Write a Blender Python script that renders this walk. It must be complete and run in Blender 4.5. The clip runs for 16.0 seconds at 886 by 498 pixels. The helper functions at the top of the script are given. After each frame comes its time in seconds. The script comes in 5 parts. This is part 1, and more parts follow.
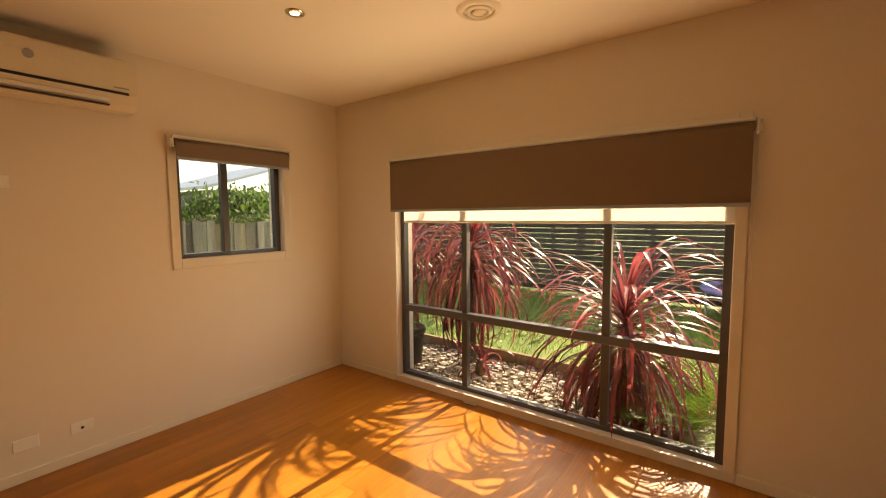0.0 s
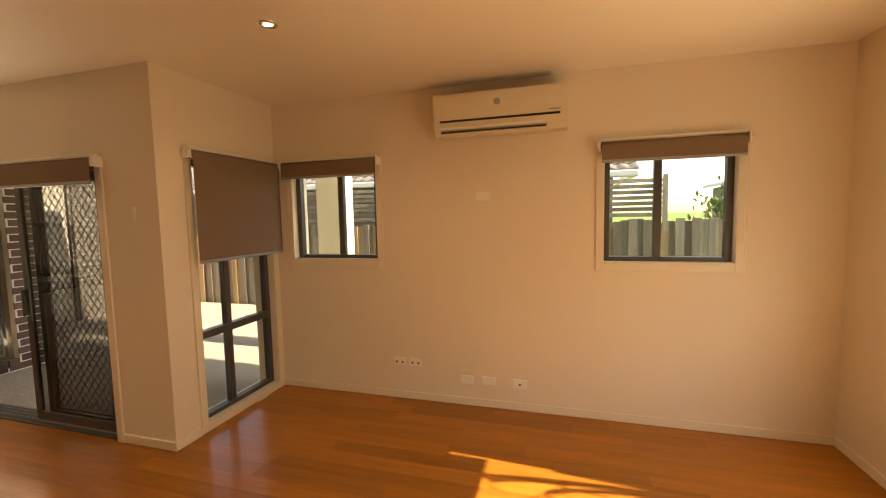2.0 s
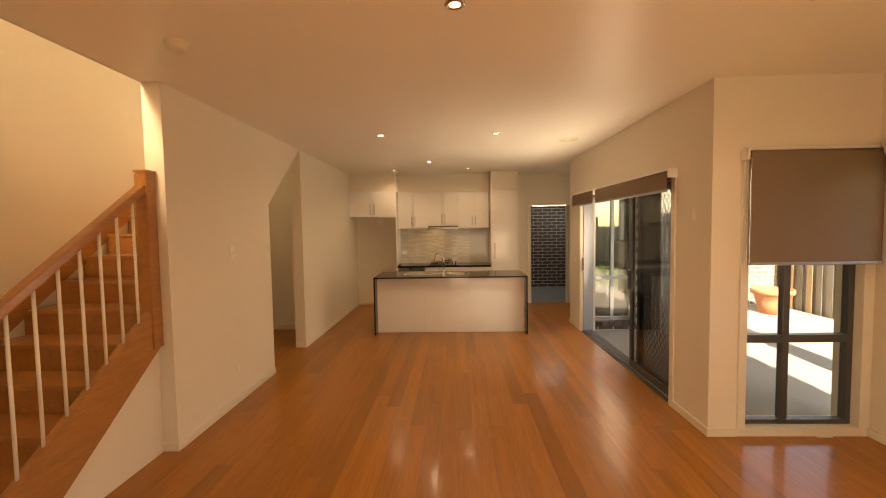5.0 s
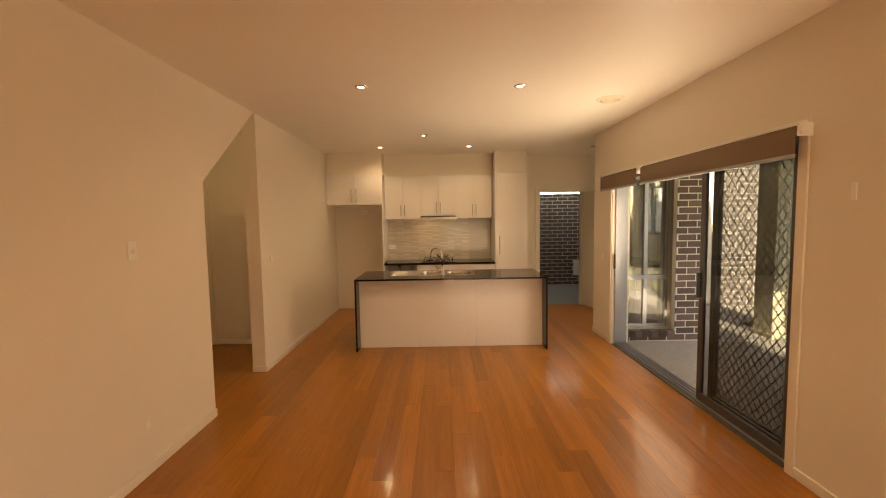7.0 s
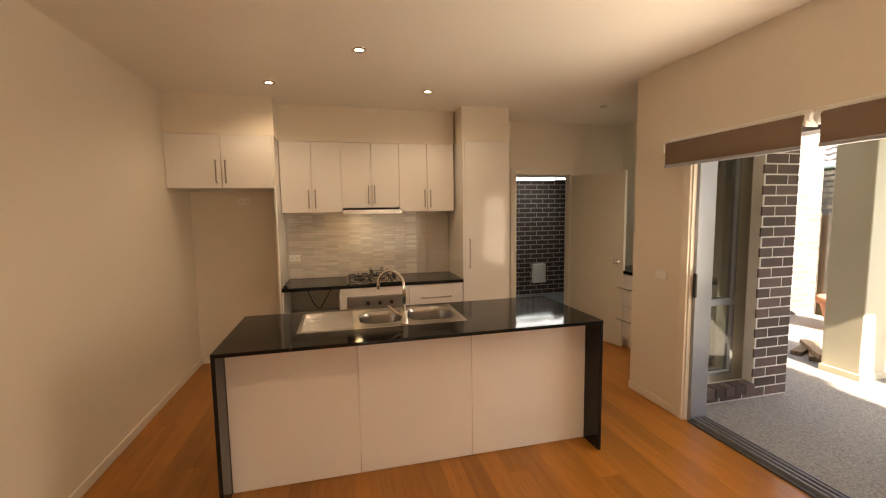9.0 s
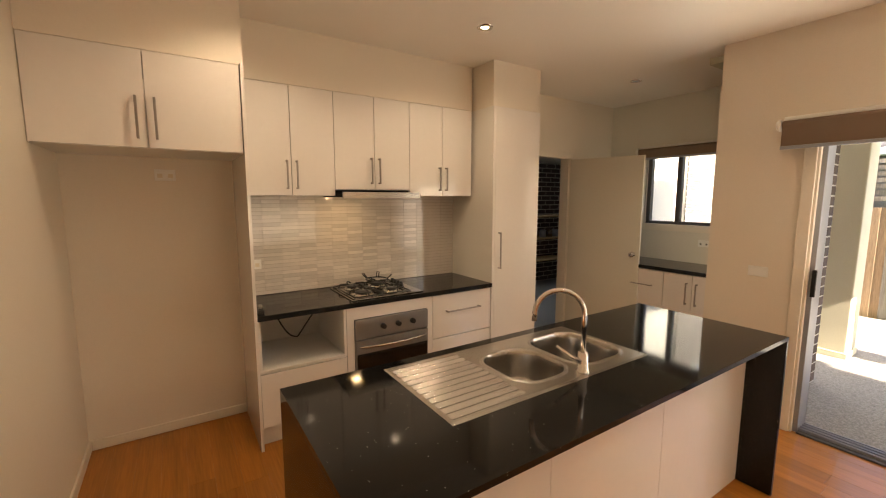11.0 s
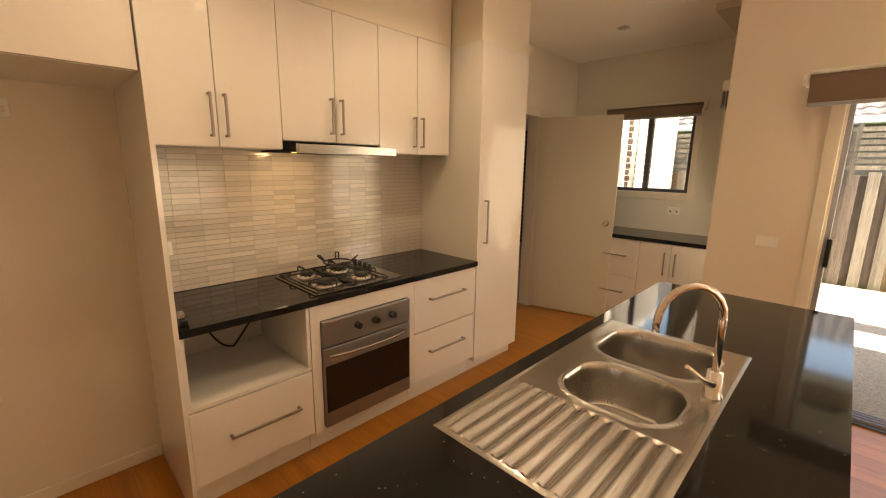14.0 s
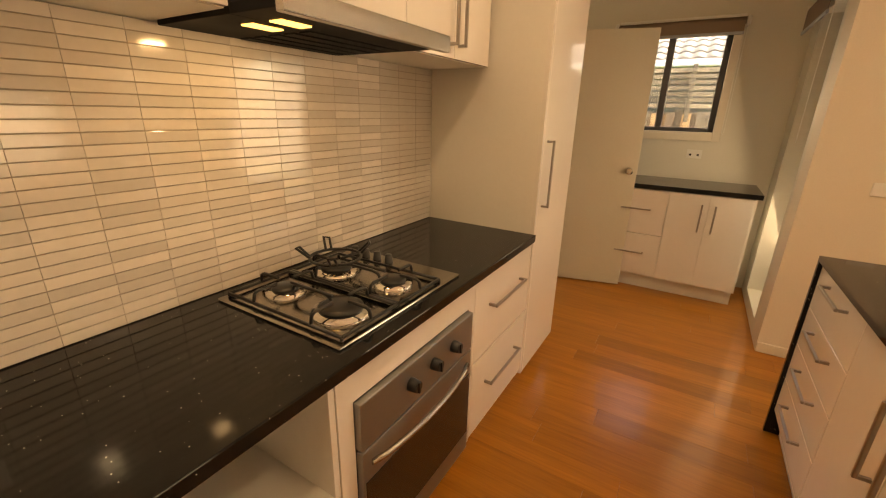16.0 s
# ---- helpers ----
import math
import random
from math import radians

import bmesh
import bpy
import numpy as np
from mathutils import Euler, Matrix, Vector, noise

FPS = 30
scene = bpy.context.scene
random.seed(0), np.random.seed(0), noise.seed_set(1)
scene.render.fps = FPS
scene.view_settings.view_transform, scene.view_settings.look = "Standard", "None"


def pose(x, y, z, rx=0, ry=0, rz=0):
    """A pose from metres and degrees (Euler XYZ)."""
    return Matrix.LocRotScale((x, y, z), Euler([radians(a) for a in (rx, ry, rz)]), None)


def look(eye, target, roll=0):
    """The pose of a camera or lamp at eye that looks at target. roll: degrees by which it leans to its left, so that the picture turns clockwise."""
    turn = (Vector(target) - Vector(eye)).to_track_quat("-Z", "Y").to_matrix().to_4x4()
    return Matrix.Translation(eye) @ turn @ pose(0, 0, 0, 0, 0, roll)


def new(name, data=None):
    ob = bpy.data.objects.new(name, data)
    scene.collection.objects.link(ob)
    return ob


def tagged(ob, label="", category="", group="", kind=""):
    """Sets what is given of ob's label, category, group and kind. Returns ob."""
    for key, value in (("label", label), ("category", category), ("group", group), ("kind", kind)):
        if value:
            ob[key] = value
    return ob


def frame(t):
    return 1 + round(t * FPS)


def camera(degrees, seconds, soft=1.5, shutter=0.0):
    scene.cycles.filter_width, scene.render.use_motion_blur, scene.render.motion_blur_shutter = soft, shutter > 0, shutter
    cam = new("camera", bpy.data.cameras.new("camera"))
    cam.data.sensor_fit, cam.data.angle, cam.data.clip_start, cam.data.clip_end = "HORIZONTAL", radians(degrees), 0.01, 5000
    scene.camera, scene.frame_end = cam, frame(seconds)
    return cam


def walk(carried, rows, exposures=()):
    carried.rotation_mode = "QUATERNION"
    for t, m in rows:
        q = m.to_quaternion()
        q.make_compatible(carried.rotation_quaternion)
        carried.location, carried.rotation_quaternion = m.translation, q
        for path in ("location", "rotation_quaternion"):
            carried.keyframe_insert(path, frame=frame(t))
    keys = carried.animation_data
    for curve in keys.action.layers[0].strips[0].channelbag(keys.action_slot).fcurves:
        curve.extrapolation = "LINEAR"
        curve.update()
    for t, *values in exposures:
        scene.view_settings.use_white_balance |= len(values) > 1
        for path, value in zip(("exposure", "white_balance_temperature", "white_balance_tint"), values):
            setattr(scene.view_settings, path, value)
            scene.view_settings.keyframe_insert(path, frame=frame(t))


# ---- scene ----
cam = camera(94.3, 16.0, soft=1.15)
PATH = [
    (0, (0.435, 0.645, 1.576), (-0.739, 2.257, 1.416), -0.4),
    (0.5, (0.506, 0.93, 1.564), (-1.078, 2.14, 1.407), -0.8),
    (1, (0.548, 1.21, 1.537), (-1.323, 1.903, 1.404), -1.2),
    (1.5, (0.502, 1.507, 1.563), (-1.492, 1.568, 1.423), -1.3),
    (2, (0.37, 1.68, 1.639), (-1.543, 1.12, 1.477), -1.2),
    (2.5, (0.294, 1.837, 1.633), (-1.353, 0.712, 1.488), -1.5),
    (3, (0.312, 1.999, 1.622), (-0.954, 0.456, 1.494), -1.4),
    (3.5, (0.287, 2.131, 1.641), (-0.526, 0.307, 1.527), -1.4),
    (4, (0.213, 2.17, 1.651), (-0.151, 0.207, 1.546), -1.1),
    (4.5, (0.116, 2.209, 1.649), (0.178, 0.213, 1.546), -0.9),
    (7, (0.322, 0.909, 1.589), (0.314, -1.086, 1.446), -0.9),
    (7.5, (0.421, 0.284, 1.602), (0.249, -1.703, 1.45), -1.0),
    (8, (0.501, -0.362, 1.594), (0.208, -2.334, 1.435), -0.9),
    (8.5, (0.573, -1.027, 1.623), (0.189, -2.981, 1.442), -0.9),
    (9, (0.689, -1.675, 1.612), (0.212, -3.608, 1.427), -0.8),
    (11.3, (1.779, -3.267, 1.585), (0.622, -4.879, 1.337), 0.1),
    (11.5, (1.844, -3.254, 1.56), (0.647, -4.837, 1.312), 0.1),
    (12, (2.003, -3.177, 1.535), (0.716, -4.685, 1.274), 0.1),
    (12.5, (2.087, -3.144, 1.539), (0.746, -4.602, 1.265), 0.2),
    (13, (1.985, -3.295, 1.526), (0.625, -4.732, 1.234), 0.3),
    (13.5, (1.785, -3.642, 1.55), (0.408, -5.056, 1.225), 0.5),
    (14, (1.632, -4.058, 1.539), (0.237, -5.435, 1.142), 0.8),
    (14.5, (1.581, -4.454, 1.451), (0.136, -5.754, 0.981), 0.5),
    (15, (1.519, -4.775, 1.405), (0.016, -5.975, 0.857), 0.6),
    (15.5, (1.434, -5.083, 1.415), (-0.135, -6.16, 0.799), 1.0),
    (16, (1.253, -5.298, 1.418), (-0.374, -6.274, 0.784), 1.4),
]
EXPOSURES = [(0, 1.65, 9800, 15), (1.5, 1.9, 9700, 15), (3, 2.3, 9600, 15), (4.5, 2.5, 9000, 14), (7, 2.5, 9400, 16), (8, 2.55, 8300, 15), (9, 2.55, 7600, 14), (11.5, 2.78, 7300, 13), (12.5, 2.78, 7200, 13), (14.5, 2.97, 9000, 15), (16, 3.12, 10100, 16)]
walk(cam, [(t, look(eye, target, roll)) for t, eye, target, roll in PATH], EXPOSURES)

# ---- world and sun ----
SUN_ELEV, SUN_AZ = 33.0, 3.0          # azimuth from +y towards +x
world = bpy.data.worlds.new("sky")
scene.world = world
world.use_nodes = True
wn = world.node_tree
sky = wn.nodes.new("ShaderNodeTexSky")
sky.sky_type = "NISHITA"
sky.sun_disc = False
sky.sun_elevation, sky.sun_rotation = radians(SUN_ELEV), radians(SUN_AZ)
wn.links.new(sky.outputs[0], wn.nodes["Background"].inputs[0])
wn.nodes["Background"].inputs[1].default_value = 0.15
sun = new("sun", bpy.data.lights.new("sun", "SUN"))
sun.data.energy, sun.data.angle, sun.data.color = 5.0, radians(0.55), (1.0, 0.93, 0.82)
_d = Vector((math.sin(radians(SUN_AZ)) * math.cos(radians(SUN_ELEV)), math.cos(radians(SUN_AZ)) * math.cos(radians(SUN_ELEV)), math.sin(radians(SUN_ELEV))))
sun.matrix_world = look(_d * 30, (0, 0, 0))

DOWNLIGHTS = [(0.97, -2.6, 1), (-0.36, -2.63, 1), (0.53, -4.6, 1), (1.23, -5.46, 1), (-0.12, -5.46, 1),
              (-1.61, 0.13, 1), (0.11, 0.14, 1), (-1.61, 2.08, 1), (-2.1, -5.64, 0)]
DL_POWER = 3.0


def opening_light(eye, target, width, height, power, color=(1.0, 0.90, 0.76), spread=180):
    """An added area lamp at an opening, standing in for daylight that enters there."""
    ob = new("opening_fill_lamp", bpy.data.lights.new("opening_fill_lamp", "AREA"))
    ob.data.shape, ob.data.size, ob.data.size_y, ob.data.energy, ob.data.color, ob.data.spread = "RECTANGLE", width, height, power, color, radians(spread)
    ob.matrix_world = look(eye, target)


# added fill lamps for light thrown up from the sunlit patio and garden
opening_light((-1.90, -3.0, 0.9), (-1.42, -3.0, 2.7), 2.0, 1.0, 4.5, spread=120)
opening_light((-1.985, -3.25, 1.25), (0.0, -3.25, 1.40), 1.2, 1.1, 2.6, (1.0, 0.87, 0.72))
opening_light((-0.9, 3.62, 0.7), (-0.9, 3.15, 2.45), 2.4, 0.8, 4.0, (1.0, 0.80, 0.55), spread=100)
opening_light((-0.9, 3.53, 0.85), (-0.9, 0.0, 1.60), 2.3, 1.2, 5.5, (1.0, 0.84, 0.64))
opening_light((-2.40, -4.72, 1.1), (-2.0, -6.0, 0.7), 0.6, 1.8, 1.0, (1.0, 0.88, 0.70))
# added lamp for sky at the unseen upper window, brightens the stairwell
opening_light((2.95, 3.44, 4.2), (3.0, 0.5, 2.6), 0.45, 1.2, 65, (1.0, 0.80, 0.56))


# ---- materials ----
def mat(name, color, rough=0.5, metal=0.0, var=0.12, scale=6.0, bump=0.1, fine=60.0, coat=0.0, stretch=(1, 1, 1), rand=0.0, island=0.0, spec=0.5, dist=0.004):
    m = bpy.data.materials.new(name)
    m.use_nodes = True
    nt = m.node_tree
    n, l = nt.nodes, nt.links
    p = n["Principled BSDF"]
    tc = n.new("ShaderNodeTexCoord")
    mp = n.new("ShaderNodeMapping")
    mp.inputs["Scale"].default_value = stretch
    l.new(tc.outputs["Object"], mp.inputs[0])
    big, small = n.new("ShaderNodeTexNoise"), n.new("ShaderNodeTexNoise")
    big.inputs["Scale"].default_value, small.inputs["Scale"].default_value = scale, fine
    big.inputs["Detail"].default_value, small.inputs["Detail"].default_value = 4, 5
    vec = mp.outputs[0]
    if rand or island:
        if rand:
            src = n.new("ShaderNodeObjectInfo").outputs["Random"]
        else:
            src = n.new("ShaderNodeNewGeometry").outputs["Random Per Island"]
        off = n.new("ShaderNodeVectorMath")
        off.operation = "ADD"
        k = n.new("ShaderNodeMath")
        k.operation = "MULTIPLY"
        k.inputs[1].default_value = 37.0
        l.new(src, k.inputs[0])
        l.new(vec, off.inputs[0])
        l.new(k.outputs[0], off.inputs[1])
        vec = off.outputs[0]
    l.new(vec, big.inputs["Vector"])
    l.new(vec, small.inputs["Vector"])
    add = n.new("ShaderNodeMath")
    add.operation = "ADD"
    l.new(big.outputs["Fac"], add.inputs[0])
    l.new(small.outputs["Fac"], add.inputs[1])
    mr = n.new("ShaderNodeMapRange")
    mr.inputs[1].default_value, mr.inputs[2].default_value = 0.6, 1.4
    mr.inputs[3].default_value, mr.inputs[4].default_value = 1 - var, 1 + var
    l.new(add.outputs[0], mr.inputs[0])
    value = mr.outputs[0]
    if rand or island:
        rr = n.new("ShaderNodeMapRange")
        a = rand or island
        rr.inputs[3].default_value, rr.inputs[4].default_value = 1 - a, 1 + a
        l.new(src, rr.inputs[0])
        mm = n.new("ShaderNodeMath")
        mm.operation = "MULTIPLY"
        l.new(value, mm.inputs[0])
        l.new(rr.outputs[0], mm.inputs[1])
        value = mm.outputs[0]
    hs = n.new("ShaderNodeHueSaturation")
    hs.inputs["Color"].default_value = (*color, 1)
    l.new(value, hs.inputs["Value"])
    l.new(hs.outputs[0], p.inputs["Base Color"])
    p.inputs["Metallic"].default_value = metal
    p.inputs["Specular IOR Level"].default_value = spec
    rg = n.new("ShaderNodeMapRange")
    rg.inputs[3].default_value, rg.inputs[4].default_value = max(0.02, rough * 0.85), min(1, rough * 1.15)
    l.new(big.outputs["Fac"], rg.inputs[0])
    l.new(rg.outputs[0], p.inputs["Roughness"])
    if coat:
        p.inputs["Coat Weight"].default_value = coat
        p.inputs["Coat Roughness"].default_value = 0.12
    if bump:
        b = n.new("ShaderNodeBump")
        b.inputs["Strength"].default_value, b.inputs["Distance"].default_value = bump, dist
        l.new(small.outputs["Fac"], b.inputs["Height"])
        l.new(b.outputs[0], p.inputs["Normal"])
    return m


def glowing(name, color, strength):
    m = bpy.data.materials.new(name)
    m.use_nodes = True
    p = m.node_tree.nodes["Principled BSDF"]
    p.inputs["Base Color"].default_value = (*color, 1)
    p.inputs["Emission Color"].default_value = (*color, 1)
    p.inputs["Emission Strength"].default_value = strength
    return m


def glass_mat(name, tint, gloss=0.025):
    m = bpy.data.materials.new(name)
    m.use_nodes = True
    n, l = m.node_tree.nodes, m.node_tree.links
    n.remove(n["Principled BSDF"])
    t, g, mix, fr = n.new("ShaderNodeBsdfTransparent"), n.new("ShaderNodeBsdfGlossy"), n.new("ShaderNodeMixShader"), n.new("ShaderNodeLayerWeight")
    t.inputs[0].default_value = (*tint, 1)
    g.inputs["Roughness"].default_value = 0.01
    fr.inputs["Blend"].default_value = 0.5
    pw, ad = n.new("ShaderNodeMath"), n.new("ShaderNodeMath")
    pw.operation, ad.operation = "POWER", "MULTIPLY_ADD"
    pw.inputs[1].default_value = 4.5
    ad.inputs[1].default_value, ad.inputs[2].default_value = 0.5, gloss
    l.new(fr.outputs["Facing"], pw.inputs[0])
    l.new(pw.outputs[0], ad.inputs[0])
    l.new(ad.outputs[0], mix.inputs[0])
    l.new(t.outputs[0], mix.inputs[1])
    l.new(g.outputs[0], mix.inputs[2])
    l.new(mix.outputs[0], n["Material Output"].inputs[0])
    return m


def cloth_mat(name, color, through_light):
    m = mat(name, color, 0.9, var=0.06, scale=3, fine=400, bump=0.25, dist=0.001)
    n, l = m.node_tree.nodes, m.node_tree.links
    tr, mix = n.new("ShaderNodeBsdfTranslucent"), n.new("ShaderNodeMixShader")
    tr.inputs[0].default_value = (*color, 1)
    mix.inputs[0].default_value = through_light
    l.new(n["Principled BSDF"].outputs[0], mix.inputs[1])
    l.new(tr.outputs[0], mix.inputs[2])
    l.new(mix.outputs[0], n["Material Output"].inputs[0])
    return m


PAINT = mat("wall_paint", (0.80, 0.73, 0.62), 0.55, var=0.03, scale=1.5, fine=140, bump=0.08, dist=0.002)
CEIL = mat("ceiling_paint", (0.84, 0.79, 0.71), 0.35, var=0.025, scale=1.0, fine=120, bump=0.05, dist=0.002)
TRIM = mat("trim_paint", (0.80, 0.74, 0.63), 0.35, var=0.03, scale=3, fine=50, bump=0.05, dist=0.002)
LAUNDRY_PAINT = mat("laundry_paint", (0.75, 0.72, 0.63), 0.55, var=0.03, scale=1.5, fine=140, bump=0.08, dist=0.002)
PLANK = mat("hardwood_board", (0.37, 0.142, 0.024), 0.32, var=0.26, scale=1.8, fine=12, bump=0.03, stretch=(9, 0.4, 4), rand=0.18, coat=0.24, spec=0.25, dist=0.002)
WOOD = mat("stair_timber", (0.40, 0.175, 0.055), 0.3, var=0.22, scale=3, fine=14, bump=0.06, stretch=(9, 1.2, 9), coat=0.3, dist=0.002)
WHITE_GLOSS = mat("white_gloss_laminate", (0.83, 0.79, 0.74), 0.07, var=0.015, scale=2, fine=30, bump=0.01, coat=0.4, dist=0.001)
WHITE_CARCASS = mat("white_melamine", (0.78, 0.75, 0.69), 0.4, var=0.02, scale=2, fine=60, bump=0.02, dist=0.001)
PLASTIC = mat("white_plastic", (0.86, 0.85, 0.80), 0.35, var=0.02, scale=4, fine=80, bump=0.02, dist=0.001)
OFFWHITE = mat("aged_white_plastic", (0.77, 0.70, 0.56), 0.4, var=0.04, scale=4, fine=60, bump=0.02, dist=0.001)
HANDLE = mat("handle_steel", (0.36, 0.33, 0.30), 0.35, 1.0, var=0.06, scale=5, fine=120, bump=0.03, dist=0.001)
STEEL = mat("brushed_steel", (0.50, 0.48, 0.45), 0.24, 1.0, var=0.08, scale=5, fine=150, bump=0.05, stretch=(0.2, 6, 6), dist=0.001)
OVEN_STEEL = mat("satin_oven_steel", (0.30, 0.295, 0.285), 0.42, 0.85, var=0.06, scale=5, fine=150, bump=0.04, stretch=(0.2, 6, 6), dist=0.001)
HOB_STEEL = mat("polished_hob_steel", (0.34, 0.32, 0.29), 0.16, 1.0, var=0.08, scale=5, fine=150, bump=0.04, stretch=(0.2, 6, 6), dist=0.001)
CHROME = mat("chrome", (0.75, 0.73, 0.70), 0.1, 1.0, var=0.03, scale=4, fine=40, bump=0)
ALU = mat("grey_aluminium", (0.10, 0.10, 0.105), 0.4, 0.4, var=0.08, scale=4, fine=90, bump=0.04, dist=0.001)
ALU_LIGHT = mat("silver_aluminium", (0.36, 0.38, 0.42), 0.4, 0.5, var=0.06, scale=4, fine=90, bump=0.03, dist=0.001)
WHITE_ALU = mat("white_aluminium", (0.72, 0.73, 0.74), 0.4, var=0.04, scale=4, fine=70, bump=0.03, dist=0.001)
BLACK = mat("black_enamel", (0.015, 0.015, 0.015), 0.35, var=0.15, scale=8, fine=80, bump=0.05, dist=0.001)
MATTE_BLACK = mat("matte_black_paint", (0.010, 0.010, 0.010), 0.7, var=0.15, scale=8, fine=80, bump=0.05, spec=0.15, dist=0.001)
DARK = mat("dark_oven_glass", (0.012, 0.010, 0.009), 0.06, var=0.1, scale=3, fine=30, bump=0)
BLIND = cloth_mat("roller_blind_fabric", (0.26, 0.185, 0.13), 0.18)
SHEER = cloth_mat("sheer_blind_fabric", (0.86, 0.84, 0.78), 0.55)
GLASS = glass_mat("clear_glass", (0.93, 0.95, 0.94))
DOUBLE = glass_mat("double_glass", (0.62, 0.65, 0.66), 0.14)
TINTED = glass_mat("tinted_glass", (0.70, 0.71, 0.70))
BRICK = mat("dark_brown_brick", (0.10, 0.068, 0.058), 0.8, var=0.25, scale=9, fine=90, bump=0.5, rand=0.35)
MORTAR = mat("pale_mortar", (0.66, 0.63, 0.58), 0.95, var=0.12, scale=6, fine=120, bump=0.5)
PALE_BRICK = mat("pale_brick", (0.15, 0.13, 0.12), 0.85, var=0.15, scale=9, fine=90, bump=0.5, island=0.15)
RENDER = mat("cream_render", (0.62, 0.58, 0.44), 0.85, var=0.06, scale=2, fine=120, bump=0.4)
AGGREGATE = mat("exposed_aggregate", (0.34, 0.32, 0.29), 0.85, var=0.55, scale=60, fine=130, bump=0.9, dist=0.006)
CONCRETE = mat("garage_concrete", (0.30, 0.33, 0.36), 0.5, var=0.12, scale=2, fine=60, bump=0.15)
GRASS = mat("lawn", (0.115, 0.19, 0.03), 0.9, var=0.35, scale=3, fine=60, bump=0.8, dist=0.02)
BLADE = mat("grass_blade", (0.14, 0.24, 0.04), 0.7, var=0.2, scale=3, fine=60, bump=0, island=0.4)
SOIL = mat("garden_soil", (0.10, 0.075, 0.05), 0.95, var=0.4, scale=7, fine=70, bump=0.9, dist=0.02)
PEBBLE = mat("pebble", (0.34, 0.30, 0.26), 0.8, var=0.2, scale=10, fine=80, bump=0.3, island=0.5)
GREY_PALING = mat("silvered_paling", (0.21, 0.188, 0.155), 0.9, var=0.45, scale=2.5, fine=14, bump=0.5, stretch=(9, 9, 0.5), rand=0.35, dist=0.006)
DARK_PALING = mat("stained_paling", (0.13, 0.105, 0.085), 0.9, var=0.5, scale=2.0, fine=14, bump=0.5, stretch=(9, 9, 0.5), rand=0.35, dist=0.006)
PALING = mat("weathered_paling", (0.27, 0.19, 0.115), 0.85, var=0.4, scale=2.5, fine=14, bump=0.5, stretch=(9, 9, 0.7), rand=0.4, dist=0.006)
DARKWOOD = mat("dark_stained_timber", (0.035, 0.033, 0.033), 0.8, var=0.3, scale=3, fine=20, bump=0.4, stretch=(0.7, 9, 9), rand=0.4)
ROOFTILE = mat("grey_roof_tile", (0.20, 0.18, 0.17), 0.75, var=0.2, scale=5, fine=60, bump=0.4, rand=0.2, island=0.0)
TERRACOTTA = mat("terracotta", (0.42, 0.17, 0.09), 0.8, var=0.15, scale=5, fine=70, bump=0.3)
REDLEAF = mat("red_strap_leaf", (0.22, 0.048, 0.052), 0.26, var=0.35, scale=4, fine=20, bump=0.1, island=0.6)
GREENLEAF = mat("green_leaf", (0.10, 0.20, 0.03), 0.45, var=0.3, scale=4, fine=20, bump=0.1, island=0.45)
TREELEAF = mat("tree_leaf", (0.07, 0.12, 0.03), 0.6, var=0.3, scale=4, fine=20, bump=0.1, island=0.5)
BARK = mat("bark", (0.11, 0.08, 0.06), 0.95, var=0.3, scale=8, fine=40, bump=0.8)
TILE = mat("splashback_tile", (0.66, 0.61, 0.55), 0.09, var=0.05, scale=5, fine=40, bump=0.03, rand=0.13, coat=0.3, dist=0.001)
GROUT = mat("grout", (0.43, 0.375, 0.30), 0.9, var=0.08, scale=5, fine=90, bump=0.2)
DOORPAINT = mat("door_paint", (0.66, 0.62, 0.52), 0.4, var=0.03, scale=2, fine=60, bump=0.04, dist=0.001)
PURPLE = mat("purple_vinyl", (0.20, 0.18, 0.42), 0.5, var=0.1, scale=4, fine=40, bump=0.05)
SHELFWOOD = mat("raw_pine", (0.45, 0.33, 0.18), 0.7, var=0.15, scale=3, fine=20, bump=0.2)
LAMPGLOW = glowing("lamp_glow", (1.0, 0.80, 0.52), 6.0)
TUBEGLOW = glowing("tube_glow", (0.85, 0.95, 1.0), 1.8)
HOODGLOW = glowing("hood_lamp_glow", (1.0, 0.58, 0.16), 0.45)
for leaf in (REDLEAF, GREENLEAF, TREELEAF, BLADE):
    nn, ll = leaf.node_tree.nodes, leaf.node_tree.links
    tr_, mx_ = nn.new("ShaderNodeBsdfTranslucent"), nn.new("ShaderNodeMixShader")
    hue_ = [q for q in nn if q.type == "HUE_SAT"][0]
    ll.new(hue_.outputs[0], tr_.inputs[0])
    mx_.inputs[0].default_value = 0.4
    ll.new(nn["Principled BSDF"].outputs[0], mx_.inputs[1])
    ll.new(tr_.outputs[0], mx_.inputs[2])
    ll.new(mx_.outputs[0], nn["Material Output"].inputs[0])


